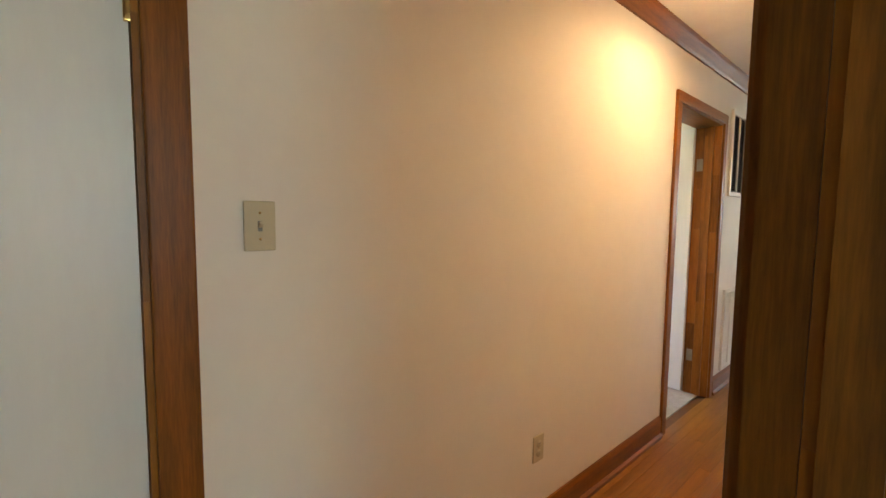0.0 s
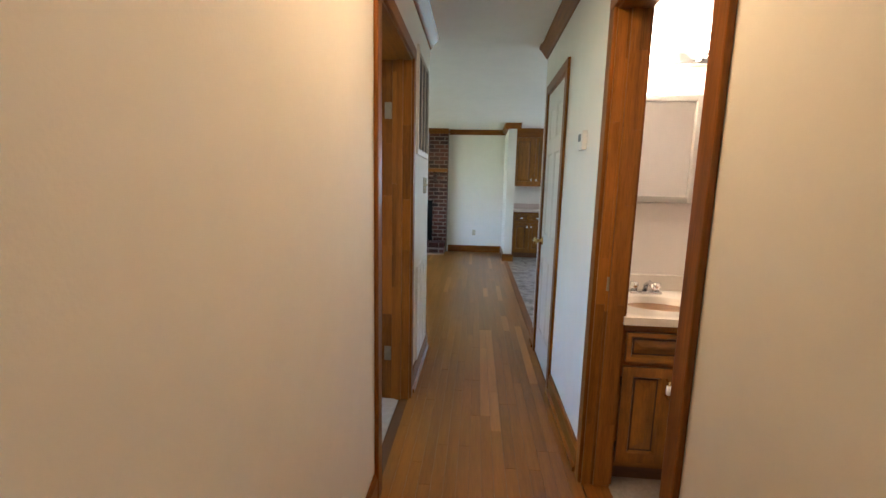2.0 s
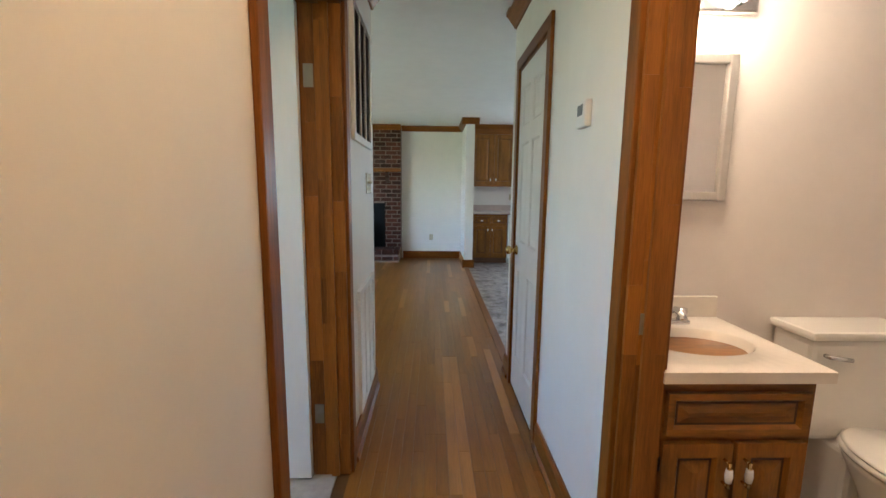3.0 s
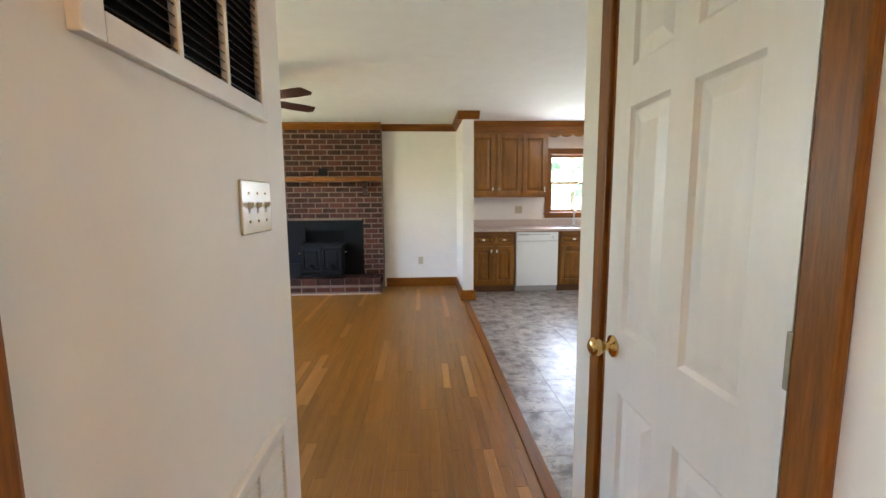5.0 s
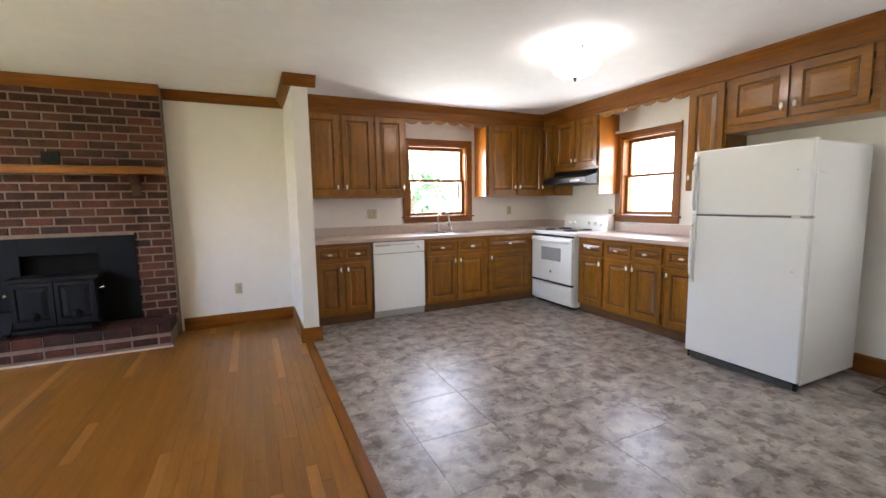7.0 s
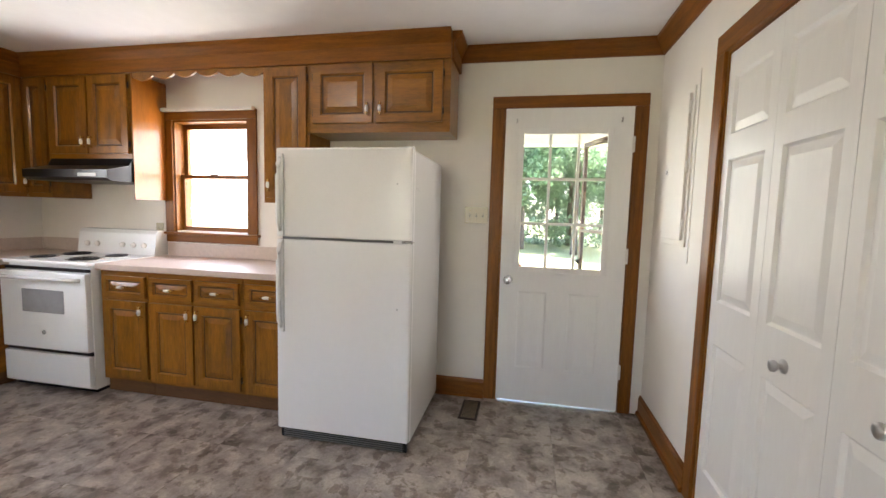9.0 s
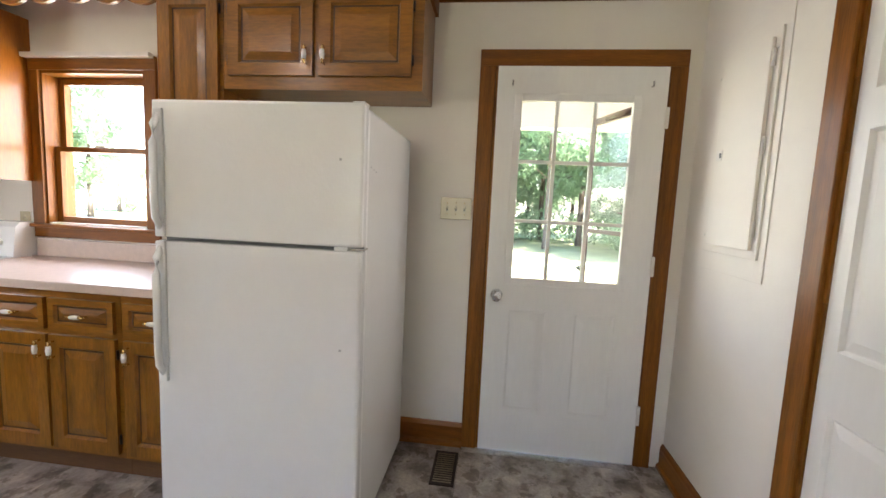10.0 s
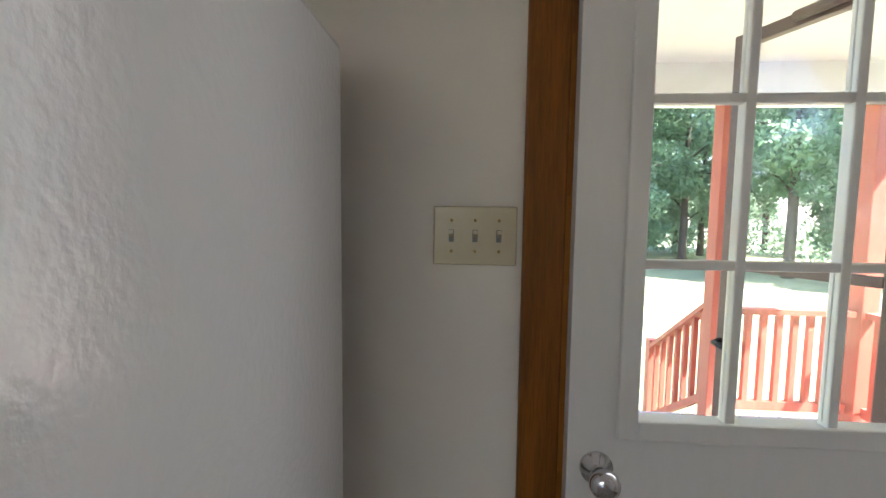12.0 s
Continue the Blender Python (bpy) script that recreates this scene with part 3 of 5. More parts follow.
for i in range(3):
    for k in range(3):
        g = part("pane", block(gx0 + i * cw + 0.009, gx0 + (i + 1) * cw - 0.009, 0.018, 0.022, gz0 + k * ch + 0.009, gz0 + (k + 1) * ch - 0.009), GLASS, d)
        g.visible_shadow = False
round_knob(d, (0.055, 0, 0.855), CHROME, label="round chrome doorknob with keyhole")
for hx in (0.075, W - 0.075):
    part("curtain_hook", tube([(hx, 0, 1.915), (hx, -0.02, 1.91), (hx, -0.022, 1.935)], 0.004, 8), CHROME, d, "small metal curtain rod hook")
for hz in (0.22, 1.0, 1.72):
    part("hinge", block(W - 0.004, W + 0.012, -0.01, 0.006, hz, hz + 0.1, 0.003), WHITETRIM, d, "painted hinge")
built("door_sill", block(XE - 0.01, XE + 0.2, 5.173, 5.982, -0.02, 0.003, 0.001), STEEL, "metal sill under the back door", "threshold")

# bifold closet doors
lw = (1.54 - 0.036 - 0.012) / 4
for i in range(4):
    d = thing("bifold_leaf", "white panelled bifold closet door leaf, closed" + (", with round steel knob" if i in (1, 2) else ""), "door", (1.628 + 0.003 + (i + 1) * (lw + 0.002), YS - 0.002, 0.015), 180, "bifold closet doors")
    f = [(0.05, lw - 0.05, a * 1.0, b) for a, b in ((0.20, 0.78), (0.96, 1.56), (1.66, 1.90))]
    for z0, z1 in ((0, 0.20), (0.78, 0.96), (1.56, 1.66), (1.90, DH - 0.04)):
        part("rail", block(0.05, lw - 0.05, 0, 0.03, z0, z1), WHITE, d)
    for x0, x1 in ((0, 0.05), (lw - 0.05, lw)):
        part("stile", block(x0, x1, 0, 0.03, 0, DH - 0.04), WHITE, d)
    for x0, x1, z0, z1 in f:
        pn = panelled(x1 - x0, z1 - z0, 0.03, [(0.001, x1 - x0 - 0.001, 0.001, z1 - z0 - 0.001)], depth=0.011, rim=0.016, gap=0.014)
        part("panel", local(pn, Vector((x0, 0, z0))), WHITE, d)
    if i in (1, 2):
        round_knob(d, (lw - 0.17 if i == 1 else 0.17, 0, 0.855), STEEL, size=0.02, label="small round steel knob")


# ---- windows ----
def window(name, axis, face, side, a0, a1, z0, z1, label, casing=0.075, depth=0.16):
    """A double-hung wooden window in an outer wall; side points into the room."""
    root = thing(name, label, "window")
    root["kind"] = "structure"

    def pb(p, q, u0, u1, za, zb, bev=0.0):
        lo, hi = sorted((face + side * u0, face + side * u1))
        return block(p, q, lo, hi, za, zb, bev) if axis == "x" else block(lo, hi, p, q, za, zb, bev)
    along = TRIMX if axis == "x" else TRIMY
    part("casing", pb(a0 - casing, a0 + 0.004, 0, 0.02, z0 - 0.01, z1, 0.004), TRIMZ, root)
    part("casing", pb(a1 - 0.004, a1 + casing, 0, 0.02, z0 - 0.01, z1, 0.004), TRIMZ, root)
    part("casing", pb(a0 - casing, a1 + casing, 0, 0.022, z1, z1 + casing, 0.004), along, root)
    part("sill", pb(a0 - casing - 0.02, a1 + casing + 0.02, -0.03, 0.045, z0 - 0.03, z0 - 0.01, 0.005), along, root)
    part("apron", pb(a0 - casing, a1 + casing, 0, 0.018, z0 - 0.09, z0 - 0.03, 0.004), along, root)
    part("jamb", pb(a0, a0 + 0.016, 0.004, -depth, z0 - 0.01, z1), TRIMZ, root)
    part("jamb", pb(a1 - 0.016, a1, 0.004, -depth, z0 - 0.01, z1), TRIMZ, root)
    part("head", pb(a0 + 0.016, a1 - 0.016, 0.004, -depth, z1 - 0.016, z1), along, root)
    zm = (z0 + z1) / 2
    for k, (za, zb, u) in enumerate(((z0 - 0.01, zm + 0.015, -0.05), (zm - 0.015, z1 - 0.016, -0.09))):
        sash = part("sash", pb(a0 + 0.016, a0 + 0.05, u, u - 0.034, za, zb, 0.003), TRIMZ, root)
        part("stile", pb(a1 - 0.05, a1 - 0.016, u, u - 0.034, za, zb, 0.003), TRIMZ, sash)
        part("rail", pb(a0 + 0.05, a1 - 0.05, u, u - 0.034, za, za + (0.045 if k == 0 else 0.03), 0.003), along, sash)
        part("rail", pb(a0 + 0.05, a1 - 0.05, u, u - 0.034, zb - (0.03 if k == 0 else 0.04), zb, 0.003), along, sash)
        g = part("pane", pb(a0 + 0.05, a1 - 0.05, u - 0.015, u - 0.019, za + 0.03, zb - 0.03), GLASS, sash)
        g.visible_shadow = False
    am = (a0 + a1) / 2
    part("sash_lock", pb(am - 0.03, am + 0.03, -0.03, -0.05, zm + 0.012, zm + 0.026, 0.004), HINGE, root, "small brass sash lock")
    return root


window("window_1", "x", YB, -1, 1.87, 2.70, 1.13, 2.02, "brown stained wooden double-hung window above the sink")
wr = window("window_2", "y", XE, -1, 7.95, 8.63, 1.12, 2.0, "brown stained wooden double-hung window above the counter")
part("blind_headrail", block(XE - 0.06, XE - 0.024, 7.88, 8.70, 2.06, 2.085, 0.003), WHITETRIM, wr, "white metal blind headrail, blind removed")
window("window_3", "y", XW, 1, 6.45, 8.86, 0.72, 2.05, "brown stained wooden living room window")


# ---- fireplace ----
FX0, FX1 = -2.38, -0.68
INS = (-2.09, -0.98, 0.22, 1.04)      # black surround
HE = (-2.43, -0.70, 9.49, 0.225)      # hearth: ends, front, height
fire = thing("fireplace", "red-brown brick fireplace wall with raised brick hearth", "fireplace", (FX0, YB, 0))
FO = Vector((-FX0, -YB, 0))


for x0, x1, z0 in ((FX0 + 0.004, INS[0] + 0.02, 0), (INS[1] - 0.02, FX1 - 0.004, 0), (INS[0] + 0.02, INS[1] - 0.02, INS[3] - 0.02)):
    part("mortar_bed", local(block(x0, x1, BF + 0.006, YB, z0, CZ - 0.002), FO), MORTAR, fire, "grey-brown mortar")
part("hearth_bed", local(block(HE[0] + 0.006, HE[1] - 0.006, HE[2] + 0.006, BF + 0.004, 0, HE[3] - 0.006), FO), MORTAR, fire, "grey-brown mortar")
part("firebox_back", local(block(INS[0] + 0.02, INS[1] - 0.02, YB - 0.03, YB - 0.002, 0.2, INS[3] - 0.02), FO), DARKGAP, fire)
part("hearth_trim", local(block(HE[0] - 0.012, HE[1] + 0.012, HE[2] - 0.014, HE[2] - 0.001, 0, 0.016, 0.003), FO), mat("pale_shoe_strip", (0.55, 0.42, 0.3), 0.6), fire, "pale wooden strip along the hearth")

m = thing("mantel_shelf", "brown stained wooden mantel shelf on two brackets", "shelf", (-1.53, BF, 1.6))
part("board", block(-0.82, 0.86, -0.17, 0.0, 0.0, 0.065, 0.005), TRIMX, m)
for bx in (-0.59, 0.60):
    bm = extrude([(0, 0), (0.12, 0), (0.10, -0.05), (0.045, -0.10), (0.025, -0.19), (0, -0.19)], (bx - 0.035, 0, 0), (bx + 0.035, 0, 0), (0, -1, 0))
    part("bracket", bm, mat("mantel_bracket_wood", (0.06, 0.024, 0.012), 0.5, vary=0.3, scale=5), m)
cover = tagged(new("flue_cover", mesh("flue_cover", block(-1.60, -1.47, BF - 0.014, BF + 0.004, 1.70, 1.80, 0.004), IRON)), "small black metal flue cover on the bricks above the mantel", "vent cover")

# wood stove insert
st = thing("wood_stove", "black cast iron wood stove insert with two doors", "stove", (-1.53, BF, HE[3]))
sx0, sx1, sz = INS[0] + 1.53, INS[1] + 1.53, INS[3] - HE[3]
for b in ((sx0, -0.30, 0, sz), (0.26, sx1, 0, sz), (-0.30, 0.26, 0.66, sz), (-0.30, 0.26, 0, 0.06)):
    part("surround_panel", block(b[0], b[1], -0.014, 0.0, b[2], b[3], 0.002), STEELBLACK, st, "flat black steel surround panel")
bm = bmesh.new()
box(bm, -0.31, 0.27, -0.20, 0.10, 0.05, 0.46, 0.012)
box(bm, -0.335, 0.295, -0.23, 0.05, 0.455, 0.485, 0.006)
part("firebox", bm, IRON, st)
# Solid dark block stands for the shade in the opening above the stove.
part("smoke_slot", block(-0.30, 0.26, 0.07, 0.10, 0.47, 0.66, 0.003), DARKGAP, st)
for x0, x1 in ((-0.305, -0.024), (-0.016, 0.265)):
    dr = part("stove_door", local(panelled(x1 - x0, 0.37, 0.03, [(0.03, x1 - x0 - 0.03, 0.05, 0.34)], depth=0.01), Vector((x0, -0.235, 0.07))), IRON, st)
    cx = (x0 + x1) / 2
    part("spin_draft", lathe([(0, 0), (0.04, 0), (0.042, 0.01), (0.02, 0.014), (0.012, 0.03), (0, 0.032)], 20, Matrix.Translation((cx, -0.228, 0.15)) @ Matrix.Rotation(radians(90), 4, "X")), IRON, dr)
part("door_handle", tube([(0.29, -0.235, 0.36), (0.32, -0.255, 0.37), (0.345, -0.26, 0.375)], 0.009), CHROME, st, "bright coiled steel handle")
part("door_handle", tube([(-0.32, -0.235, 0.36), (-0.33, -0.26, 0.355)], 0.012), CHROME, st, "bright steel handle knob")
part("ash_lip", block(-0.30, 0.24, -0.30, -0.20, 0.02, 0.055, 0.008), IRON, st)
for fx in (-0.29, 0.25):
    part("foot", block(fx - 0.02, fx + 0.02, -0.20, -0.16, 0.0, 0.05, 0.003), IRON, st)
pan = thing("ash_pan", "black metal ash box leaning on the hearth", "ash box", (-1.99, 9.66, HE[3]))
bm = block(-0.15, 0.13, -0.10, 0.06, 0.0, 0.025, 0.004)
part("tray", bm, IRON, pan)
part("lid", extrude([(0, 0.025), (0.02, 0.025), (-0.09, 0.19), (-0.11, 0.19)], (-0.14, 0, 0), (0.12, 0, 0), (0, -1, 0)), IRON, pan)
part("knob", lathe([(0, 0), (0.012, 0.004), (0.014, 0.014), (0, 0.022)], 14, Matrix.Translation((-0.09, 0.05, 0.19))), CHROME, pan, "small bright knob")
hoe = tagged(new("fire_poker", mesh("fire_poker", tube([(-2.36, 9.56, HE[3] + 0.014), (-2.24, 9.58, HE[3] + 0.02), (-2.12, 9.62, HE[3] + 0.014)], 0.014), IRON)), "short black iron fire tool lying on the hearth", "fire tool")
cord = tagged(new("black_cord", mesh("black_cord", tube([(-3.05 + 0.1 * i, 9.93 - 0.10 * math.sin(i * 0.62), 0.006 + 0.05 * max(0, math.sin(i * 0.62)) * 0.5) for i in range(7)], 0.005, 8), BLACK)), "thin black cord lying along the baseboard", "cord")

# ---- ceiling fan ----
fan = thing("ceiling_fan", "dark bronze flush ceiling fan with five walnut blades, light on", "ceiling fan", (-1.6, 7.45, CZ))
part("canopy", lathe([(0, 0), (0.135, 0), (0.14, -0.02), (0.135, -0.05), (0.12, -0.056), (0, -0.056)], 40), BRONZE, fan)
part("motor_housing", lathe([(0, -0.05), (0.115, -0.05), (0.118, -0.17), (0.128, -0.185), (0.128, -0.225), (0.11, -0.24), (0, -0.24)], 40), BRONZE, fan)
part("light_ring", lathe([(0, -0.235), (0.132, -0.235), (0.14, -0.255), (0.135, -0.275), (0, -0.275)], 40), BRONZE, fan)
part("light_bowl", lathe([(0.132, -0.272), (0.128, -0.29), (0.10, -0.318), (0.055, -0.335), (0, -0.34)], 40), LITWARM, fan, "warm glowing frosted glass bowl")
for k in range(5):
    a = radians(119 + 72 * k)
    rot = Matrix.Rotation(a, 4, "Z") @ Matrix.Translation((0, 0, -0.215)) @ Matrix.Rotation(radians(-12), 4, "X")
    out = [(0.20, -0.052), (0.30, -0.062), (0.55, -0.07), (0.62, -0.066), (0.655, 0.03), (0.62, 0.062), (0.45, 0.07), (0.28, 0.062), (0.20, 0.05)]
    bm = bmesh.new()
    lo = [bm.verts.new((x, y, -0.004)) for x, y in out]
    hi = [bm.verts.new((x, y, 0.004)) for x, y in out]
    bm.faces.new(lo[::-1])
    bm.faces.new(hi)
    for i in range(len(out)):
        j = (i + 1) % len(out)
        bm.faces.new((lo[i], lo[j], hi[j], hi[i]))
    bmesh.ops.transform(bm, matrix=rot, verts=bm.verts)
    blade = part("blade", bm, FANWOOD, fan, "dark walnut blade")
    bm = bmesh.new()
    box(bm, 0.10, 0.26, -0.016, 0.016, -0.012, -0.004, 0.002)
    box(bm, 0.22, 0.28, -0.04, 0.04, -0.011, -0.005, 0.002)
    bmesh.ops.transform(bm, matrix=rot, verts=bm.verts)
    part("blade_iron", bm, BRONZE, blade)
for px, pz in ((-0.06, -0.48), (0.08, -0.44)):
    ch_ = part("pull_chain", tube([(px, -0.11, -0.25), (px, -0.11, pz)], 0.0018, 6), BRONZE, fan)
    part("pull", tube([(px, -0.11, pz), (px, -0.11, pz - 0.035)], 0.006, 8), BRONZE, ch_)

# ---- ceiling lights ----
kl = thing("kitchen_ceiling_light", "white glass bowl ceiling light with scalloped rim, lit", "ceiling light", (2.32, 7.53, CZ))
part("canopy", lathe([(0, 0), (0.06, 0), (0.062, -0.012), (0.02, -0.03), (0, -0.03)], 28), CHROME, kl)
part("stem", lathe([(0, -0.028), (0.008, -0.028), (0.008, -0.235), (0, -0.235)], 14), CHROME, kl)
prof = [(0.185, -0.12), (0.178, -0.15), (0.15, -0.185), (0.105, -0.212), (0.05, -0.226), (0.01, -0.23)]
bm = lathe(prof, 48)
for v in bm.verts:
    r = math.hypot(v.co.x, v.co.y)
    a = math.atan2(v.co.y, v.co.x)
    k = 1 + 0.06 * (r / 0.185) ** 2 * math.cos(8 * a)
    v.co.x, v.co.y, v.co.z = v.co.x * k, v.co.y * k, v.co.z + 0.012 * (r / 0.185) ** 3 * math.cos(8 * a)
bowl = part("bowl", bm, LIT, kl, "glowing white scalloped glass bowl")
bowl.visible_shadow = False
part("finial", lathe([(0, -0.222), (0.014, -0.226), (0.016, -0.236), (0.006, -0.246), (0.009, -0.254), (0, -0.262)], 18), BRONZE, kl, "small dark finial")
hl = thing("hall_ceiling_light", "small frosted glass flush ceiling light, lit", "ceiling light", (-0.02, 2.55, CZ - 0.022))
part("rim", lathe([(0, 0), (0.12, 0), (0.125, -0.018), (0, -0.018)], 32), BRASS, hl)
b = part("bowl", lathe([(0.115, -0.016), (0.11, -0.04), (0.08, -0.07), (0.04, -0.084), (0, -0.088)], 32), LITHALL, hl, "glowing frosted glass bowl")
b.visible_shadow = False


# ---- kitchen cabinets ----
def pull(root, x, z, upright, y=-0.02):
    """A ceramic grip between two brass ends."""
    prof = [(0, -0.045), (0.006, -0.044), (0.0045, -0.03), (0.006, -0.024), (0.0085, -0.018), (0.0095, 0), (0.0085, 0.018), (0.006, 0.024), (0.0045, 0.03), (0.006, 0.044), (0, 0.045)]
    turn = Matrix.Identity(4) if upright else Matrix.Rotation(radians(90), 4, "Y")
    h = part("handle", lathe(prof, 12, Matrix.Translation((x, y - 0.024, z)) @ turn @ Matrix.Diagonal((1, 1, 0.9, 1))), BRASS, root, "brass pull with white ceramic grip")
    part("grip", lathe([(0, -0.023), (0.009, -0.02), (0.0115, 0), (0.009, 0.02), (0, 0.023)], 12, Matrix.Translation((x, y - 0.024, z)) @ turn), CERAMIC, h)
    for s in (-0.036, 0.036):
        dx, dz = (0, s) if upright else (s, 0)
        part("post", tube([(x + dx, y - 0.022, z + dz), (x + dx, y + 0.001, z + dz)], 0.004, 8), BRASS, h)


def door_panel(root, x0, x1, z0, z1, name="door", handle=None, rail=0.055):
    """A raised-panel door or drawer front on the front of a cabinet; handle: (x, z, upright)."""
    w, h = x1 - x0, z1 - z0
    r = min(rail, h * 0.28)
    bm = panelled(w, h, 0.018, [(r, w - r, r, h - r)], depth=0.012, rim=0.014, gap=0.024, groove=1)
    d = part(name, local(bm, Vector((x0, -0.0195, z0))), CABZ if h > w else CABX, root)
    d.data.materials.append(CABGROOVE)
    if handle:
        pull(d, *handle)
    if name == "door":
        hx = x1 + 0.004 if handle and handle[0] < (x0 + x1) / 2 else x0 - 0.004
        for hz in (z0 + 0.07, z1 - 0.07):
            part("hinge", tube([(hx, -0.008, hz - 0.022), (hx, -0.008, hz + 0.022)], 0.005, 8), BRONZE, d, "dark cabinet hinge")
    return d


def base_cabinet(at, rz, w, doors, drawers, label, depth=0.55):
    c = thing("base_cabinet", label, "cabinet", at, rz, "base cabinets")
    part("body", block(0.001, w - 0.001, 0, depth - 0.002, 0.10, 0.872), CABX, c)
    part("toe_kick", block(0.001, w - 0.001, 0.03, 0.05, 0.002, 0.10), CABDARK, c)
    for x0, x1 in drawers:
        door_panel(c, x0, x1, 0.69, 0.835, "drawer", ((x0 + x1) / 2, 0.762, False), 0.028)
    for x0, x1, hs in doors:
        door_panel(c, x0, x1, 0.125, 0.665, "door", ((x0 + 0.028 if hs < 0 else x1 - 0.028), 0.60, True))
    return c


def wall_cabinet(at, rz, w, h, doors, label, depth=0.3, side=None, low=0.035):
    c = thing("wall_cabinet", label, "cabinet", at, rz, "wall cabinets")
    part("body", block(0.001, w - 0.001, 0, depth - 0.002, 0.0, h), CABX, c)
    for x0, x1, hs in doors:
        door_panel(c, x0, x1, low, h - 0.02, "door", ((x0 + 0.028 if hs < 0 else x1 - 0.028), low + 0.085, True))
    if side == "left":
        part("side_panel", block(-0.004, 0.0, 0.0, depth - 0.003, 0.0, h), CABSIDELIT, c, "smooth side panel, window light put into its orange-brown colour")
    if side == "right":
        part("side_panel", block(w, w + 0.004, 0.0, depth - 0.003, 0.0, h), CABSIDELIT, c, "smooth side panel, window light put into its orange-brown colour")
    return c


FB, FE = 9.45, 3.47     # fronts of the base cabinets
base_cabinet((0.60, FB, 0), 0, 0.62, [(0.025, 0.30, 1), (0.32, 0.595, -1)], [(0.03, 0.295), (0.325, 0.59)], "knotty stained wooden base cabinet beside the dishwasher")
base_cabinet((1.845, FB, 0), 0, 0.835, [(0.025, 0.41, 1), (0.425, 0.81, -1)], [(0.03, 0.405), (0.43, 0.805)], "knotty stained wooden sink cabinet with two doors")
base_cabinet((2.68, FB, 0), 0, 0.78, [(0.025, 0.62, -1)], [(0.03, 0.615)], "knotty stained wooden corner base cabinet with one door")
base_cabinet((FE, 8.69, 0), -90, 0.385, [(0.03, 0.375, 1)], [(0.035, 0.37)], "knotty stained wooden base cabinet beside the range")
base_cabinet((FE, 8.305, 0), -90, 0.725, [(0.02, 0.355, 1), (0.37, 0.705, -1)], [(0.025, 0.35), (0.375, 0.70)], "knotty stained wooden base cabinet under the window")
base_cabinet((FE, 7.58, 0), -90, 0.38, [(0.02, 0.355, -1)], [(0.025, 0.35)], "knotty stained wooden base cabinet beside the refrigerator")
UB, UE = 9.70, 3.75
wall_cabinet((0.572, UB, 1.36), 0, 1.17, 0.92, [(0.03, 0.385, 1), (0.425, 0.775, -1), (0.80, 1.145, 1)], "knotty stained wooden wall cabinet with three doors")
wall_cabinet((2.83, UB, 1.36), 0, 0.92, 0.92, [(0.03, 0.455, 1), (0.475, 0.89, -1)], "knotty stained wooden corner wall cabinet with two doors", side="left")
wall_cabinet((UE, UB, 1.36), -90, 0.25, 0.92, [(0.015, 0.235, -1)], "narrow stained wooden corner wall cabinet")
wall_cabinet((UE, 9.45, 1.66), -90, 0.755, 0.62, [(0.02, 0.37, 1), (0.385, 0.735, -1)], "short stained wooden wall cabinet above the range hood")
part("side_panel", block(-0.3, 0, 0, 0.006, 0, 0.92), CABSIDELIT, tagged(thing("cabinet_end_panel", "smooth veneered end panel, window light put into its orange-brown colour", "panel", (XE, 8.686, 1.36)), group="wall cabinets"))
wall_cabinet((UE, 7.61, 1.36), -90, 0.34, 0.92, [(0.02, 0.32, -1)], "tall narrow stained wooden wall cabinet", side="left")
wall_cabinet((UE, 7.27, 1.83), -90, 0.955, 0.45, [(0.03, 0.445, 1), (0.475, 0.905, -1)], "short stained wooden wall cabinet over the refrigerator", low=0.06)

# cornice board with scalloped valances over both windows
CORN = [(0, 0), (0, -0.165), (0.016, -0.165), (0.016, -0.075), (0.024, -0.065), (0.05, -0.03), (0.062, -0.018), (0.062, 0)]
bm = extrude(CORN, (0.572, UB, CZ), (UE + 0.0, UB, CZ), (0, -1, 0))
built("cornice_trim_sink", bm, TRIMX, "brown stained wooden cornice board over the wall cabinets", "moulding")
bm = extrude(CORN, (UE, UB + 0.004, CZ), (UE, 6.315, CZ), (-1, 0, 0))
built("cornice_trim_range", bm, TRIMY, "brown stained wooden cornice board over the wall cabinets", "moulding")
bm = extrude(CORN, (UE - 0.0, 6.315, CZ), (XE, 6.315, CZ), (0, -1, 0))
built("cornice_trim_end", bm, TRIMX, "brown stained wooden cornice return beside the back door", "moulding")


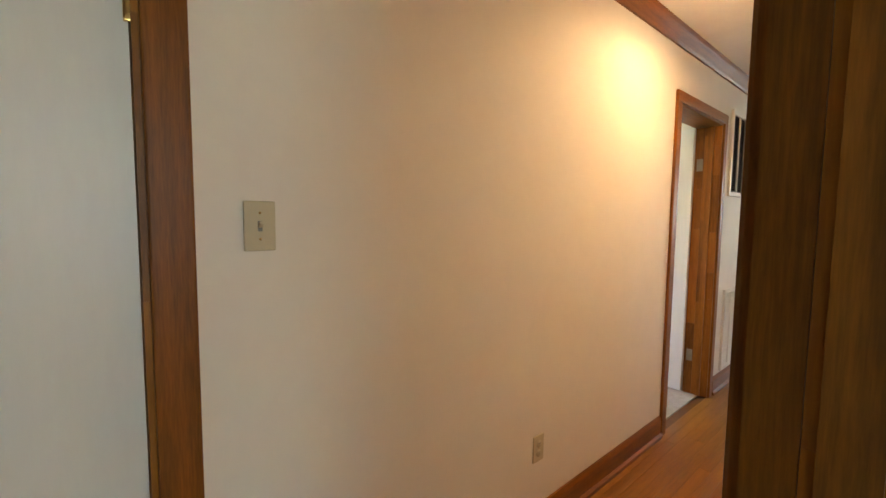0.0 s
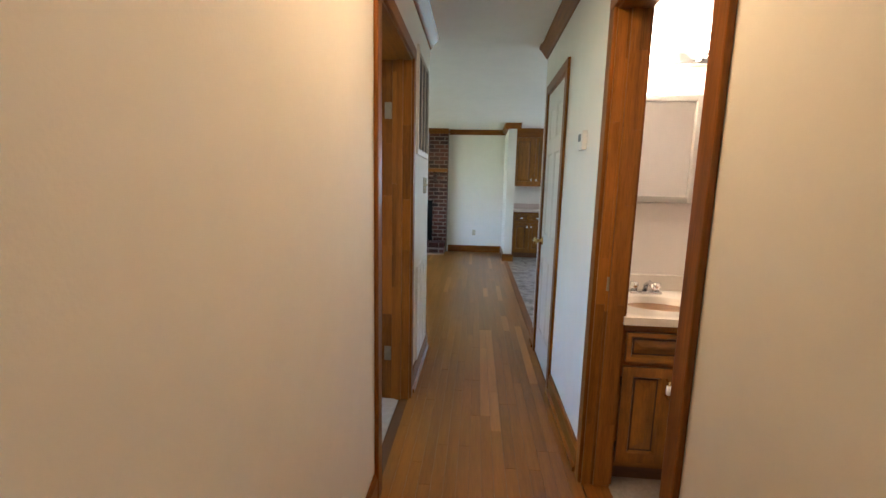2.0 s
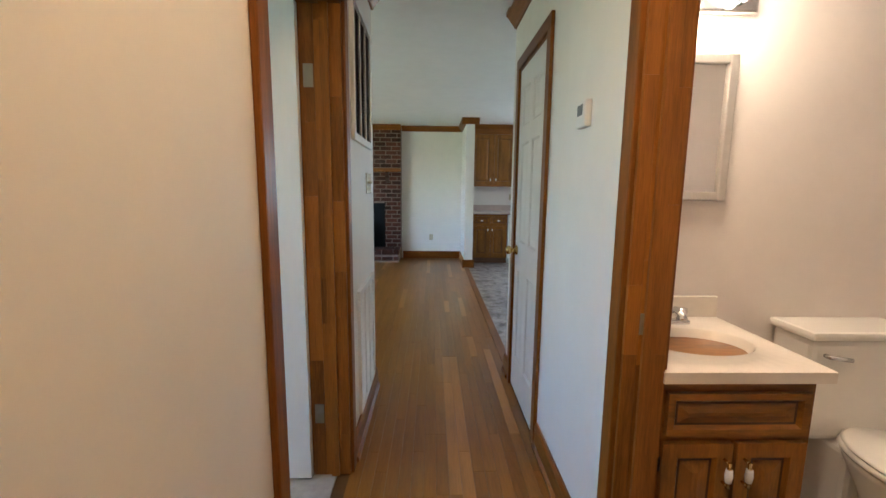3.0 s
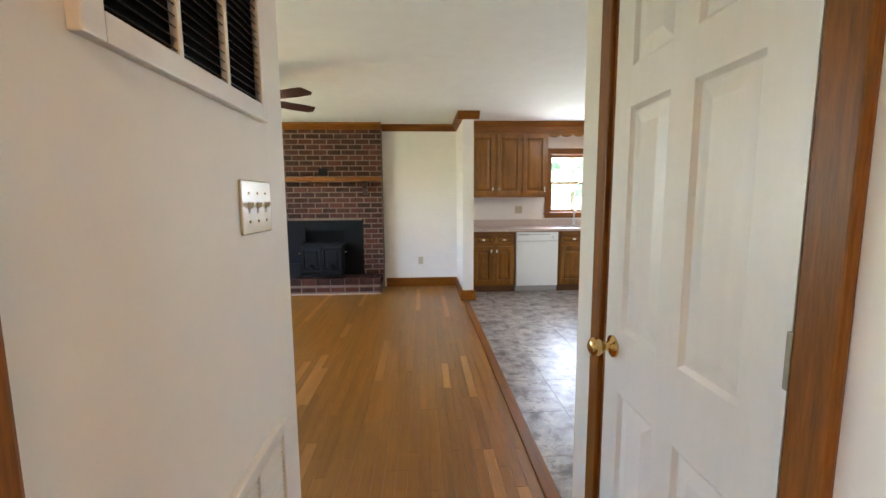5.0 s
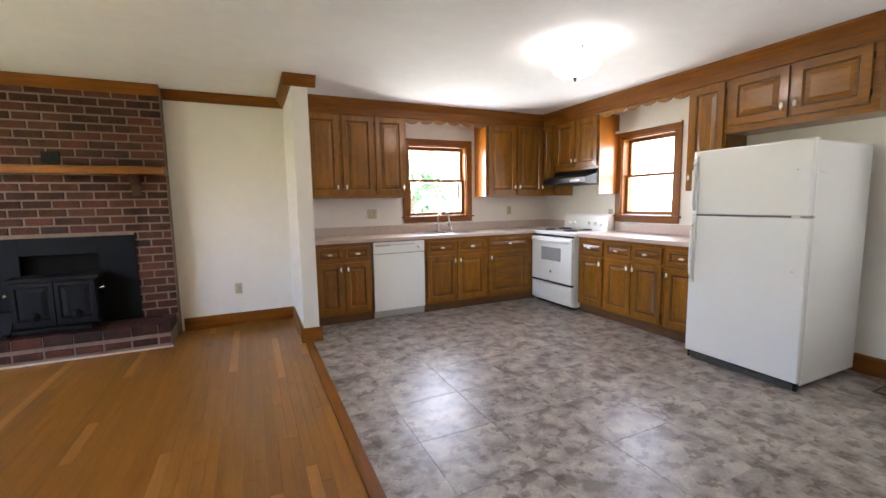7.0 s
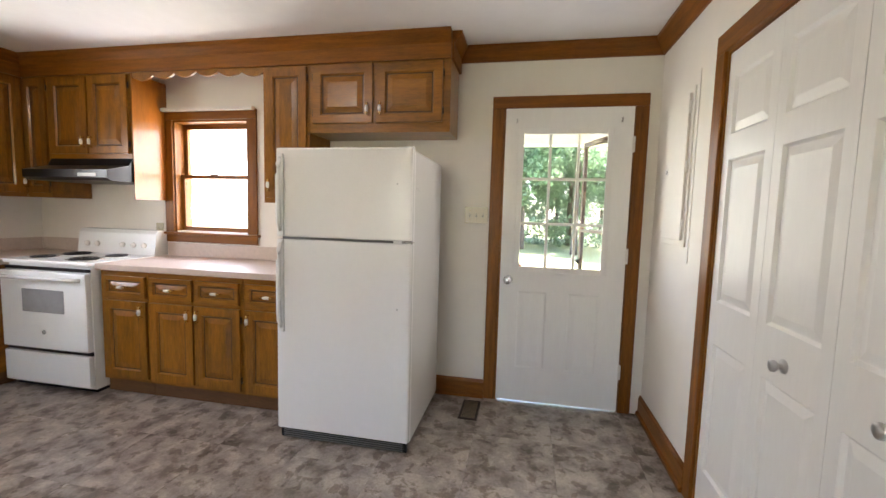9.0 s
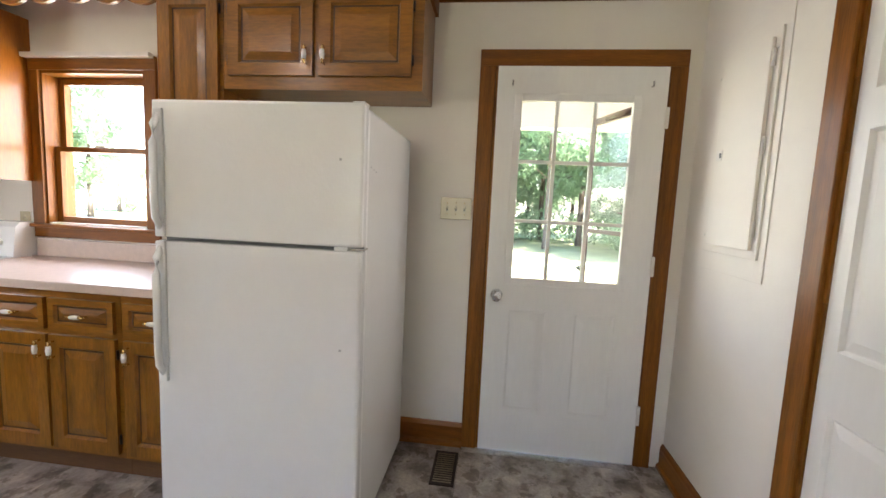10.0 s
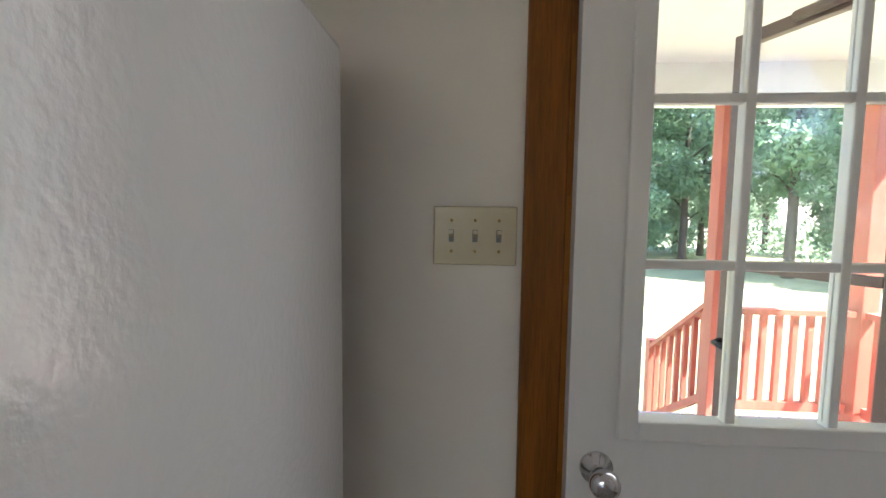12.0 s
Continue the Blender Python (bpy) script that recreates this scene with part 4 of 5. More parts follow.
def valance(name, a0, a1, m, material):
    """A board with a scalloped lower edge, in a frame of its own turned by m."""
    bm = bmesh.new()
    n = 60
    top, bot = [], []
    for i in range(n + 1):
        u = i / n
        z = -0.05 * (0.35 + 0.65 * abs(math.sin(u * math.pi * 6)) ** 0.7) - 0.02 * abs(2 * u - 1)
        top.append((a0 + (a1 - a0) * u, 0.05))
        bot.append((a0 + (a1 - a0) * u, z))
    for y0 in (0.0, 0.018):
        vt = [bm.verts.new((x, y0, z)) for x, z in top]
        vb = [bm.verts.new((x, y0, z)) for x, z in bot]
        for i in range(n):
            bm.faces.new((vb[i], vb[i + 1], vt[i + 1], vt[i]))
    bm.verts.ensure_lookup_table()
    k = 2 * (n + 1)
    for i in range(n):
        for o in (0, n + 1):
            bm.faces.new((bm.verts[o + i], bm.verts[o + i + 1], bm.verts[k + o + i + 1], bm.verts[k + o + i]))
    bmesh.ops.recalc_face_normals(bm, faces=bm.faces)
    bmesh.ops.transform(bm, matrix=m, verts=bm.verts)
    return tagged(new(name, mesh(name, bm, material)), "stained wooden valance with scalloped lower edge above the window", "valance", "window valances")


valance("valance", 1.745, 2.825, pose(0, UB, 2.285), CABX)
valance("valance", 0.0, 1.07, pose(UE, 8.68, 2.285, 0, 0, -90), CABX)

# ---- counters ----
COUNTER = [(0, 0.874), (0, 0.9), (0.006, 0.912), (0.016, 0.915), (0.60, 0.915), (0.60, 0.874)]
SINK = (1.93, 2.62, 9.50, 9.90)
ct = thing("countertop_sink", "pinkish beige laminate worktop with backsplash along the sink wall", "countertop", (0.572, YB, 0))
CO = Vector((-0.572, -YB, 0))
bm = bmesh.new()
box(bm, 0.572, SINK[0], 9.415, YB - 0.002, 0.874, 0.915, 0.005)
box(bm, SINK[1], XE - 0.002, 9.415, YB - 0.002, 0.874, 0.915, 0.005)
box(bm, SINK[0], SINK[1], 9.415, SINK[2], 0.874, 0.915, 0.005)
box(bm, SINK[0], SINK[1], SINK[3], YB - 0.002, 0.874, 0.915, 0.005)
part("worktop", local(bm, CO), LAMINATE, ct)
part("backsplash", local(block(0.572, XE - 0.02, YB - 0.02, YB - 0.001, 0.916, 1.02, 0.005), CO), LAMINATE, ct)
part("edge_strip", local(block(0.60, 3.40, 9.4125, 9.4149, 0.872, 0.878), CO), CABDARK, ct)
ct = thing("countertop_window", "pinkish beige laminate worktop with backsplash under the window", "countertop", (XE, 7.2, 0))
CO = Vector((-XE, -7.2, 0))
part("worktop", local(block(3.43, XE - 0.002, 7.20, 8.692, 0.874, 0.915, 0.005), CO), LAMINATE, ct)
part("backsplash", local(block(XE - 0.02, XE - 0.001, 7.20, 8.692, 0.916, 1.02, 0.005), CO), LAMINATE, ct)
part("backsplash", local(block(XE - 0.02, XE - 0.001, 9.47, 9.98, 0.916, 1.02, 0.005), CO), LAMINATE, ct)

sk = thing("kitchen_sink", "stainless steel double kitchen sink set in the worktop", "sink", (2.275, 9.70, 0.915))
bm = bmesh.new()
for b in ((-0.365, 0.365, -0.22, -0.185), (-0.365, 0.365, 0.13, 0.22), (-0.365, -0.33, -0.185, 0.13), (0.33, 0.365, -0.185, 0.13), (-0.015, 0.015, -0.185, 0.13)):
    box(bm, b[0], b[1], b[2], b[3], 0.0005, 0.007, 0.002)
part("rim", bm, STEEL, sk)
for x0, x1 in ((-0.33, -0.015), (0.015, 0.33)):
    bm = bmesh.new()
    box(bm, x0, x1, -0.185, -0.18, -0.17, 0.001)
    box(bm, x0, x1, 0.125, 0.13, -0.17, 0.001)
    box(bm, x0, x0 + 0.005, -0.18, 0.125, -0.17, 0.001)
    box(bm, x1 - 0.005, x1, -0.18, 0.125, -0.17, 0.001)
    box(bm, x0, x1, -0.185, 0.13, -0.175, -0.17)
    part("basin", bm, STEEL, sk)
fc = thing("kitchen_faucet", "tall brushed steel gooseneck kitchen faucet", "faucet", (2.22, 9.88, 0.922))
part("base", lathe([(0, 0), (0.028, 0), (0.028, 0.01), (0.022, 0.02), (0.020, 0.10), (0.014, 0.11), (0, 0.11)], 20), STEEL, fc)
part("spout", tube([(0, 0, 0.10), (0, 0, 0.16)] + [(0.035 - 0.035 * math.cos(a), -0.09 + 0.09 * math.cos(a), 0.16 + 0.09 * math.sin(a)) for a in [math.pi * i / 10 for i in range(1, 11)]] + [(0.07, -0.18, 0.13)], 0.011, 12), STEEL, fc)
part("spray_head", tube([(0.07, -0.18, 0.145), (0.072, -0.182, 0.07)], 0.017, 12), STEEL, fc)
part("lever", tube([(0.02, 0, 0.06), (0.06, 0, 0.065), (0.10, -0.01, 0.095)], 0.007, 10), STEEL, fc)
sd = thing("soap_dispenser", "small brushed steel soap pump beside the faucet", "soap pump", (2.40, 9.88, 0.922))
part("collar", lathe([(0, 0), (0.018, 0), (0.018, 0.03), (0.01, 0.035), (0.008, 0.06), (0, 0.06)], 16), STEEL, sd)
part("nozzle", tube([(0, 0, 0.06), (0, -0.02, 0.068), (0, -0.06, 0.06)], 0.006, 8), STEEL, sd)

# ---- dishwasher ----
dw = thing("dishwasher", "white built-in dishwasher with control strip", "dishwasher", (1.225, FB, 0))
part("body", block(0.006, 0.606, 0.0, 0.53, 0.03, 0.868), GREY, dw)
part("door", block(0.004, 0.608, -0.03, -0.001, 0.095, 0.735, 0.006), ENAMEL, dw)
cp = part("control_panel", block(0.004, 0.608, -0.036, -0.001, 0.742, 0.866, 0.006), ENAMEL, dw)
part("latch", block(0.03, 0.20, -0.039, -0.036, 0.822, 0.845, 0.001), GREY, cp, "grey latch and vent slot")
part("button_strip", block(0.21, 0.49, -0.0385, -0.036, 0.83, 0.84, 0.001), GREY, cp)
part("dial", lathe([(0, 0), (0.024, 0), (0.022, 0.012), (0, 0.014)], 20, Matrix.Translation((0.545, -0.036, 0.80)) @ Matrix.Rotation(radians(90), 4, "X")), ENAMEL, cp, "round white timer dial")
part("kick_plate", block(0.004, 0.608, 0.02, 0.035, 0.004, 0.09, 0.002), GREY, dw, "grey toe panel")

# ---- range ----
rg = thing("range", "white freestanding electric range with coil burners", "stove", (3.41, 9.452, 0), -90)
RW = 0.752
part("body", block(0.002, RW - 0.002, 0.006, 0.61, 0.03, 0.895), ENAMEL, rg)
ov = part("oven_door", block(0.006, RW - 0.006, -0.035, 0.004, 0.30, 0.845, 0.008), ENAMEL, rg)
part("window", block(0.20, 0.56, -0.0375, -0.034, 0.56, 0.72, 0.003), SMOKE, ov, "grey oven window")
part("handle", tube([(0.05, -0.036, 0.80), (0.06, -0.075, 0.805), (RW - 0.06, -0.075, 0.805), (RW - 0.05, -0.036, 0.80)], 0.013, 12), ENAMEL, ov, "white bar handle")
part("emblem", lathe([(0, 0), (0.016, 0), (0.015, 0.003), (0, 0.004)], 20, Matrix.Translation((RW / 2, -0.035, 0.42)) @ Matrix.Rotation(radians(90), 4, "X")), GASKET, ov, "small dark round emblem")
part("seam", block(0.006, RW - 0.006, -0.01, 0.004, 0.272, 0.298), BLACK, rg, "black gap above the drawer")
part("drawer", block(0.006, RW - 0.006, -0.032, 0.004, 0.05, 0.270, 0.008), ENAMEL, rg, "white storage drawer")
part("plinth", block(0.02, RW - 0.02, 0.03, 0.60, 0.0, 0.03), BLACK, rg)
part("vent_gap", block(0.006, RW - 0.006, -0.002, 0.005, 0.85, 0.873), BLACK, rg)
part("cooktop", block(0.0, RW, -0.03, 0.60, 0.896, 0.92, 0.006), ENAMEL, rg)
bg = extrude([(0.50, 0.92), (0.52, 1.09), (0.545, 1.118), (0.63, 1.118), (0.63, 0.92)], (0.002, 0, 0), (RW - 0.002, 0, 0), (0, 1, 0))
bk = part("backguard", bg, ENAMEL, rg)
for kx in (0.10, 0.20, RW - 0.20, RW - 0.10, RW / 2 + 0.07):
    part("knob", lathe([(0, 0), (0.022, 0), (0.020, 0.016), (0.012, 0.022), (0, 0.022)], 18, Matrix.Translation((kx, 0.511, 0.998)) @ Matrix.Rotation(radians(98), 4, "X")), CERAMIC, bk, "white control knob")
for bx, by, r in ((0.19, 0.12, 0.075), (0.56, 0.12, 0.095), (0.19, 0.36, 0.095), (0.56, 0.36, 0.075)):
    pan_ = part("drip_pan", lathe([(0, 0.921), (r * 1.15, 0.921), (r * 1.2, 0.926), (r * 1.08, 0.923), (0, 0.923)], 28, Matrix.Translation((bx, by, 0))), CHROME, rg)
    pts = [(bx + (0.02 + (r - 0.02) * i / 70) * math.cos(i * 0.36), by + (0.02 + (r - 0.02) * i / 70) * math.sin(i * 0.36), 0.931) for i in range(71)]
    part("coil", tube(pts, 0.0055, 6), BLACK, pan_, "black coil burner")

hd = thing("range_hood", "black range hood under the short cabinet", "range hood", (XE, 9.45, 1.485), -90)
bm = extrude([(0.0, 0.175), (0.30, 0.175), (0.33, 0.12), (0.50, 0.075), (0.50, 0.02), (0.47, 0.0), (0.0, 0.0)], (0.0, 0, 0), (0.75, 0, 0), (0, -1, 0))
part("canopy", bm, BLACK, hd)
part("switch_strip", block(0.50, 0.66, -0.503, -0.499, 0.028, 0.052, 0.001), GREY, hd)

# ---- refrigerator ----
fr = thing("refrigerator", "white top-freezer refrigerator with textured sides", "refrigerator", (3.21, 7.175, 0), -90)
FW = 0.775
part("cabinet", block(0.004, FW - 0.004, 0.058, 0.765, 0.04, 1.645, 0.012), FRIDGE, fr)
part("gasket", block(0.010, FW - 0.010, 0.046, 0.059, 0.10, 1.64), GASKET, fr, "grey door gasket")
fz = part("freezer_door", block(0.0, FW, 0.0, 0.048, 1.168, 1.652, 0.011), FRIDGE, fr)
fd = part("lower_door", block(0.0, FW, 0.0, 0.048, 0.066, 1.155, 0.011), FRIDGE, fr)
for pz0, pz1, own in ((1.20, 1.60, fz), (0.66, 1.135, fd)):
    bm = tube([(0.03, 0.0, pz0), (0.03, -0.026, pz0 + 0.04), (0.03, -0.03, pz0 + 0.1), (0.03, -0.03, pz1 - 0.1), (0.03, -0.026, pz1 - 0.04), (0.03, 0.0, pz1)], 0.013, 12)
    part("handle", bm, ENAMEL, own, "long white door handle")
    part("handle_base", block(0.012, 0.048, -0.012, 0.002, pz0 - 0.03, pz1 + 0.02, 0.006), ENAMEL, own)
part("hinge_cap", block(FW - 0.05, FW - 0.008, 0.02, 0.08, 1.6515, 1.659, 0.003), ENAMEL, fr)
part("mid_hinge", block(FW - 0.05, FW + 0.002, 0.012, 0.06, 1.158, 1.165, 0.002), CHROME, fr, "bright middle hinge")
part("hinge_cover", block(FW - 0.10, FW - 0.052, 0.003, 0.045, 1.154, 1.169, 0.003), ENAMEL, fr)
part("grille", block(0.01, FW - 0.01, 0.02, 0.046, 0.006, 0.062, 0.003), BLACK, fr, "black toe grille")
for k in range(4):
    part("grille_slat", block(0.03, FW - 0.03, 0.015, 0.02, 0.012 + k * 0.012, 0.016 + k * 0.012), GASKET, fr)
for fx in (0.05, FW - 0.05):
    part("foot", block(fx - 0.02, fx + 0.02, 0.05, 0.10, 0, 0.04), BLACK, fr)
for px, pz in ((FW - 0.085, 1.46), (FW - 0.075, 0.80)):
    part("mark", block(px, px + 0.008, -0.0012, 0.0, pz, pz + 0.008), GREY, fr, "small grey mark")
for k in range(3):
    part("scuff", block(FW - 0.0042, FW - 0.0036, 0.092 + 0.032 * k, 0.101 + 0.032 * k, 1.447 - 0.006 * k, 1.451 - 0.006 * k), GASKET, fr, "dark scuff on the side")


# ---- wall plates ----
def plate(name, label, at, rz, gangs=1, kind="switch", w=0.07, h=0.114, material=None):
    """A cover plate, front facing -y at rz 0; at: its centre on the wall."""
    mt = material or IVORY
    ww = w + 0.046 * (gangs - 1)
    p = thing(name, label, "wall plate", at, rz)
    part("cover", block(-ww / 2, ww / 2, -0.006, 0, -h / 2, h / 2, 0.0035), mt, p)
    for g in range(gangs):
        cx = (g - (gangs - 1) / 2) * 0.046
        if kind == "switch":
            part("slot", block(cx - 0.005, cx + 0.005, -0.0066, -0.006, -0.012, 0.012), GASKET, p)
            part("toggle", extrude([(0, -0.004), (0.012, 0.004), (0.012, 0.011), (0, 0.008)], (cx - 0.004, -0.006, 0), (cx + 0.004, -0.006, 0), (0, -1, 0)), mt, p)
            zs = (-0.03, 0.03)
        else:
            for s in (-0.02, 0.02):
                o = part("socket", lathe([(0, 0), (0.016, 0), (0.0155, 0.0015), (0, 0.0016)], 20, Matrix.Translation((cx, -0.006, s)) @ Matrix.Rotation(radians(90), 4, "X")), mt, p)
                for u in (-0.006, 0.004):
                    part("slot", block(cx + u, cx + u + 0.002, -0.0082, -0.0076, s - 0.003, s + 0.006), GASKET, o)
            zs = (0.0,)
        for s in zs:
            part("screw", lathe([(0, 0), (0.003, 0), (0.0025, 0.001), (0, 0.001)], 10, Matrix.Translation((cx, -0.006, s)) @ Matrix.Rotation(radians(90), 4, "X")), BRASS, p)
    return p


plate("light_switch", "ivory single light switch on the hall wall", (HL, 0.68, 1.318), 90)
plate("wall_outlet", "ivory wall outlet low on the hall wall", (HL, 1.774, 0.385), 90, kind="outlet")
plate("light_switch", "ivory three-gang light switch at the hall's end", (HL, 4.553, 1.333), 90, 3)
plate("light_switch", "ivory three-gang light switch beside the back door", (XE, 6.165, 1.312), -90, 3)
plate("wall_outlet", "ivory wall outlet beside the fireplace", (-0.13, YB, 0.40), 0, kind="outlet")
plate("wall_outlet", "ivory wall outlet near the living room corner", (-2.86, YB, 0.40), 0, kind="outlet")
plate("wall_outlet", "ivory wall outlet on the far living room wall", (XW, 9.18, 0.40), 90, kind="outlet")
plate("wall_outlet", "ivory double outlet above the counter", (1.39, YB, 1.168), 0, 2, kind="outlet")
plate("wall_outlet", "ivory wall outlet above the corner counter", (3.38, YB, 1.168), 0, kind="outlet")
plate("wall_outlet", "ivory wall outlet beside the range", (XE, 8.78, 1.12), -90, kind="outlet")

th = thing("thermostat", "small white wall thermostat with grey display", "thermostat", (HR, 3.625, 1.575), -90)
part("case", block(-0.042, 0.042, -0.026, 0, -0.052, 0.04, 0.006), WHITETRIM, th)
part("display", block(-0.03, 0.02, -0.0275, -0.026, -0.01, 0.026, 0.0005), GASKET, th)


# ---- air grilles ----
def grille(name, label, y0, y1, z0, z1, cols, slat_mat, frame_mat, pitch, rim=0.035):
    g = thing(name, label, "air grille", (HL, y0, z0), 90)
    w, h = y1 - y0, z1 - z0
    bm = bmesh.new()
    for b in ((0, rim, 0, h), (w - rim, w, 0, h), (rim, w - rim, 0, rim), (rim, w - rim, h - rim, h)):
        box(bm, b[0], b[1], -0.018, 0, b[2], b[3], 0.003)
    part("frame", bm, frame_mat, g)
    # Dark sheet on the wall paints the shade seen between the slats.
    part("backing", block(rim, w - rim, -0.003, -0.0005, rim, h - rim), DARKGAP if slat_mat == BRONZE else GASKET, g)
    for i in range(1, cols):
        x = rim + (w - 2 * rim) * i / cols
        part("divider", block(x - 0.006, x + 0.006, -0.016, -0.003, rim, h - rim, 0.002), frame_mat, g)
    n = int((h - 2 * rim) / pitch)
    data = mesh("slat", extrude([(0.003, 0), (0.012, -pitch * 0.45), (0.0135, -pitch * 0.4), (0.0045, 0.001)], (rim, 0, 0), (w - rim, 0, 0), (0, -1, 0)), slat_mat)
    for k in range(n):
        piece("slat", data, g, (0, 0, rim + (k + 0.8) * pitch))
    return g


grille("return_air_vent", "white framed return air vent with dark slats, high on the wall", 4.085, 4.62, 1.525, 2.17, 3, BRONZE, WHITETRIM, 0.016)
grille("wall_register", "white louvred air register low on the wall", 4.14, 4.63, 0.15, 0.80, 3, WHITETRIM, WHITETRIM, 0.013, 0.03)
fv = thing("floor_register", "brown metal floor register near the back door", "floor register", (3.83, 6.14, 0.0))
part("frame", block(-0.14, 0.14, -0.06, 0.06, 0.0, 0.005, 0.002), BRONZE, fv)
for k in range(14):
    part("louvre", block(-0.12 + k * 0.0175, -0.113 + k * 0.0175, -0.045, 0.045, 0.005, 0.0075), HINGE, fv)

# ---- electrical panel ----
ep = thing("electrical_panel", "white painted electrical panel on the kitchen wall", "electrical panel", (3.835, YS, 1.20), 180)
part("surround", block(-0.06, 0.41, -0.004, 0, -0.10, 0.86, 0.001), WALL, ep, "painted cover board")
part("cover", block(-0.02, 0.375, -0.012, -0.004, -0.02, 0.79, 0.002), WALL, ep)
dd = part("panel_door", block(0.045, 0.345, -0.026, -0.0125, 0.012, 0.76, 0.003), WALL, ep)
lp = part("latch_plate", block(0.055, 0.10, -0.0285, -0.026, 0.365, 0.405, 0.001), WHITETRIM, dd)
part("latch", block(0.082, 0.096, -0.030, -0.0285, 0.375, 0.395, 0.0005), GASKET, lp, "dark slide latch")
for hz in (0.06, 0.36, 0.66):
    part("hinge", tube([(0.352, -0.018, hz), (0.352, -0.018, hz + 0.06)], 0.006, 8), WHITETRIM, dd)
for sx_, sz_ in ((-0.005, 0.05), (-0.005, 0.72), (0.36, 0.05), (0.36, 0.72)):
    part("screw", lathe([(0, 0), (0.005, 0), (0.004, 0.002), (0, 0.0025)], 12, Matrix.Translation((sx_, -0.012, sz_)) @ Matrix.Rotation(radians(90), 4, "X")), WHITETRIM, ep)

# ---- bathroom ----
va = thing("bathroom_vanity", "dark stained wooden vanity with two raised-panel doors", "vanity", (HR + TH + 0.002, 3.25, 0))
VW = 0.47
part("body", block(0, VW, 0, 0.505, 0.09, 0.765), CABX, va)
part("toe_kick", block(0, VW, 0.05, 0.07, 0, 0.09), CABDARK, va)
door_panel(va, 0.025, VW - 0.025, 0.60, 0.73, "false_drawer", None, 0.02)
door_panel(va, 0.02, VW / 2 - 0.006, 0.125, 0.575, "door", (VW / 2 - 0.03, 0.49, True), 0.045)
door_panel(va, VW / 2 + 0.006, VW - 0.02, 0.125, 0.575, "door", (VW / 2 + 0.03, 0.49, True), 0.045)
vt = thing("washbasin", "cream cultured marble vanity top with oval basin", "washbasin", (HR + TH + 0.002, 3.22, 0.766))
TW, TD = 0.50, 0.537
bm = bmesh.new()
n = 40
cx, cy, ra, rb = TW / 2, 0.26, 0.19, 0.14
rings = []
for s, z in ((None, 0.034), (1.0, 0.034), (0.96, 0.028), (0.86, -0.02), (0.6, -0.07), (0.25, -0.09)):
    ring = []
    for i in range(n):
        a = 2 * math.pi * i / n
        c, si = math.cos(a), math.sin(a)
        if s is None:
            k = min((TW / 2) / max(abs(c), 1e-6), ((TD - cy) if si > 0 else cy) / max(abs(si), 1e-6))
            ring.append(bm.verts.new((cx + c * k, cy + si * k, z)))
        else:
            ring.append(bm.verts.new((cx + c * ra * s, cy + si * rb * s, z)))
    rings.append(ring)
for a, b in zip(rings, rings[1:]):
    for i in range(n):
        f = bm.faces.new((a[i], a[(i + 1) % n], b[(i + 1) % n], b[i]))
        f.smooth = True
bm.faces.new(rings[-1])
bmesh.ops.recalc_face_normals(bm, faces=bm.faces)
for b in ((0, TW, 0, 0.012), (0, TW, TD - 0.012, TD), (0, 0.012, 0.012, TD - 0.012), (TW - 0.012, TW, 0.012, TD - 0.012)):
    part("edge", block(b[0], b[1], b[2], b[3], 0.0, 0.0335), MARBLE, vt)
part("basin_top", bm, MARBLE, vt)
part("backsplash", block(0, TW, TD - 0.02, TD, 0.0345, 0.12, 0.004), MARBLE, vt)
part("drain", lathe([(0, -0.089), (0.022, -0.089), (0.02, -0.086), (0, -0.086)], 18, Matrix.Translation((cx, cy, 0))), CHROME, vt)
bf = thing("basin_faucet", "chrome two-handle basin faucet", "faucet", (HR + TH + 0.252, 3.66, 0.8))
part("base", block(-0.08, 0.08, -0.025, 0.025, 0, 0.018, 0.008), CHROME, bf)
part("spout", tube([(0, 0, 0.015), (0, -0.01, 0.05), (0, -0.05, 0.07), (0, -0.10, 0.06), (0, -0.11, 0.045)], 0.012, 12), CHROME, bf)
for hx in (-0.055, 0.055):
    part("tap_handle", lathe([(0, 0.015), (0.016, 0.015), (0.014, 0.03), (0.022, 0.04), (0.02, 0.06), (0, 0.064)], 14, Matrix.Translation((hx, 0, 0))), CHROME, bf)
mc = thing("medicine_cabinet", "silver framed mirror cabinet above the vanity", "mirror", (0.60, 3.76, 1.27))
MW, MH = 0.435, 0.545
bm = bmesh.new()
for b in ((0, 0.035, 0, MH), (MW - 0.035, MW, 0, MH), (0.035, MW - 0.035, 0, 0.035), (0.035, MW - 0.035, MH - 0.035, MH)):
    box(bm, b[0], b[1], -0.03, 0, b[2], b[3], 0.006)
part("frame", bm, SILVER, mc)
part("mirror", block(0.035, MW - 0.035, -0.016, -0.01, 0.035, MH - 0.035), MIRROR, mc)
vl = thing("vanity_light", "chrome bar vanity light with frosted glass shades, lit", "wall light", (0.84, 3.76, 1.98))
part("bar", block(-0.24, 0.24, -0.035, 0, -0.025, 0.04, 0.01), CHROME, vl)
for lx in (-0.16, 0.0, 0.16):
    part("arm", tube([(lx, -0.03, 0.0), (lx, -0.09, 0.0), (lx, -0.10, 0.03)], 0.008, 8), CHROME, vl)
    b = part("shade", lathe([(0.025, 0.03), (0.05, 0.06), (0.062, 0.12), (0.066, 0.15)], 24, Matrix.Translation((lx, -0.10, 0))), LITBATH, vl, "glowing frosted glass shade")
    b.visible_shadow = False
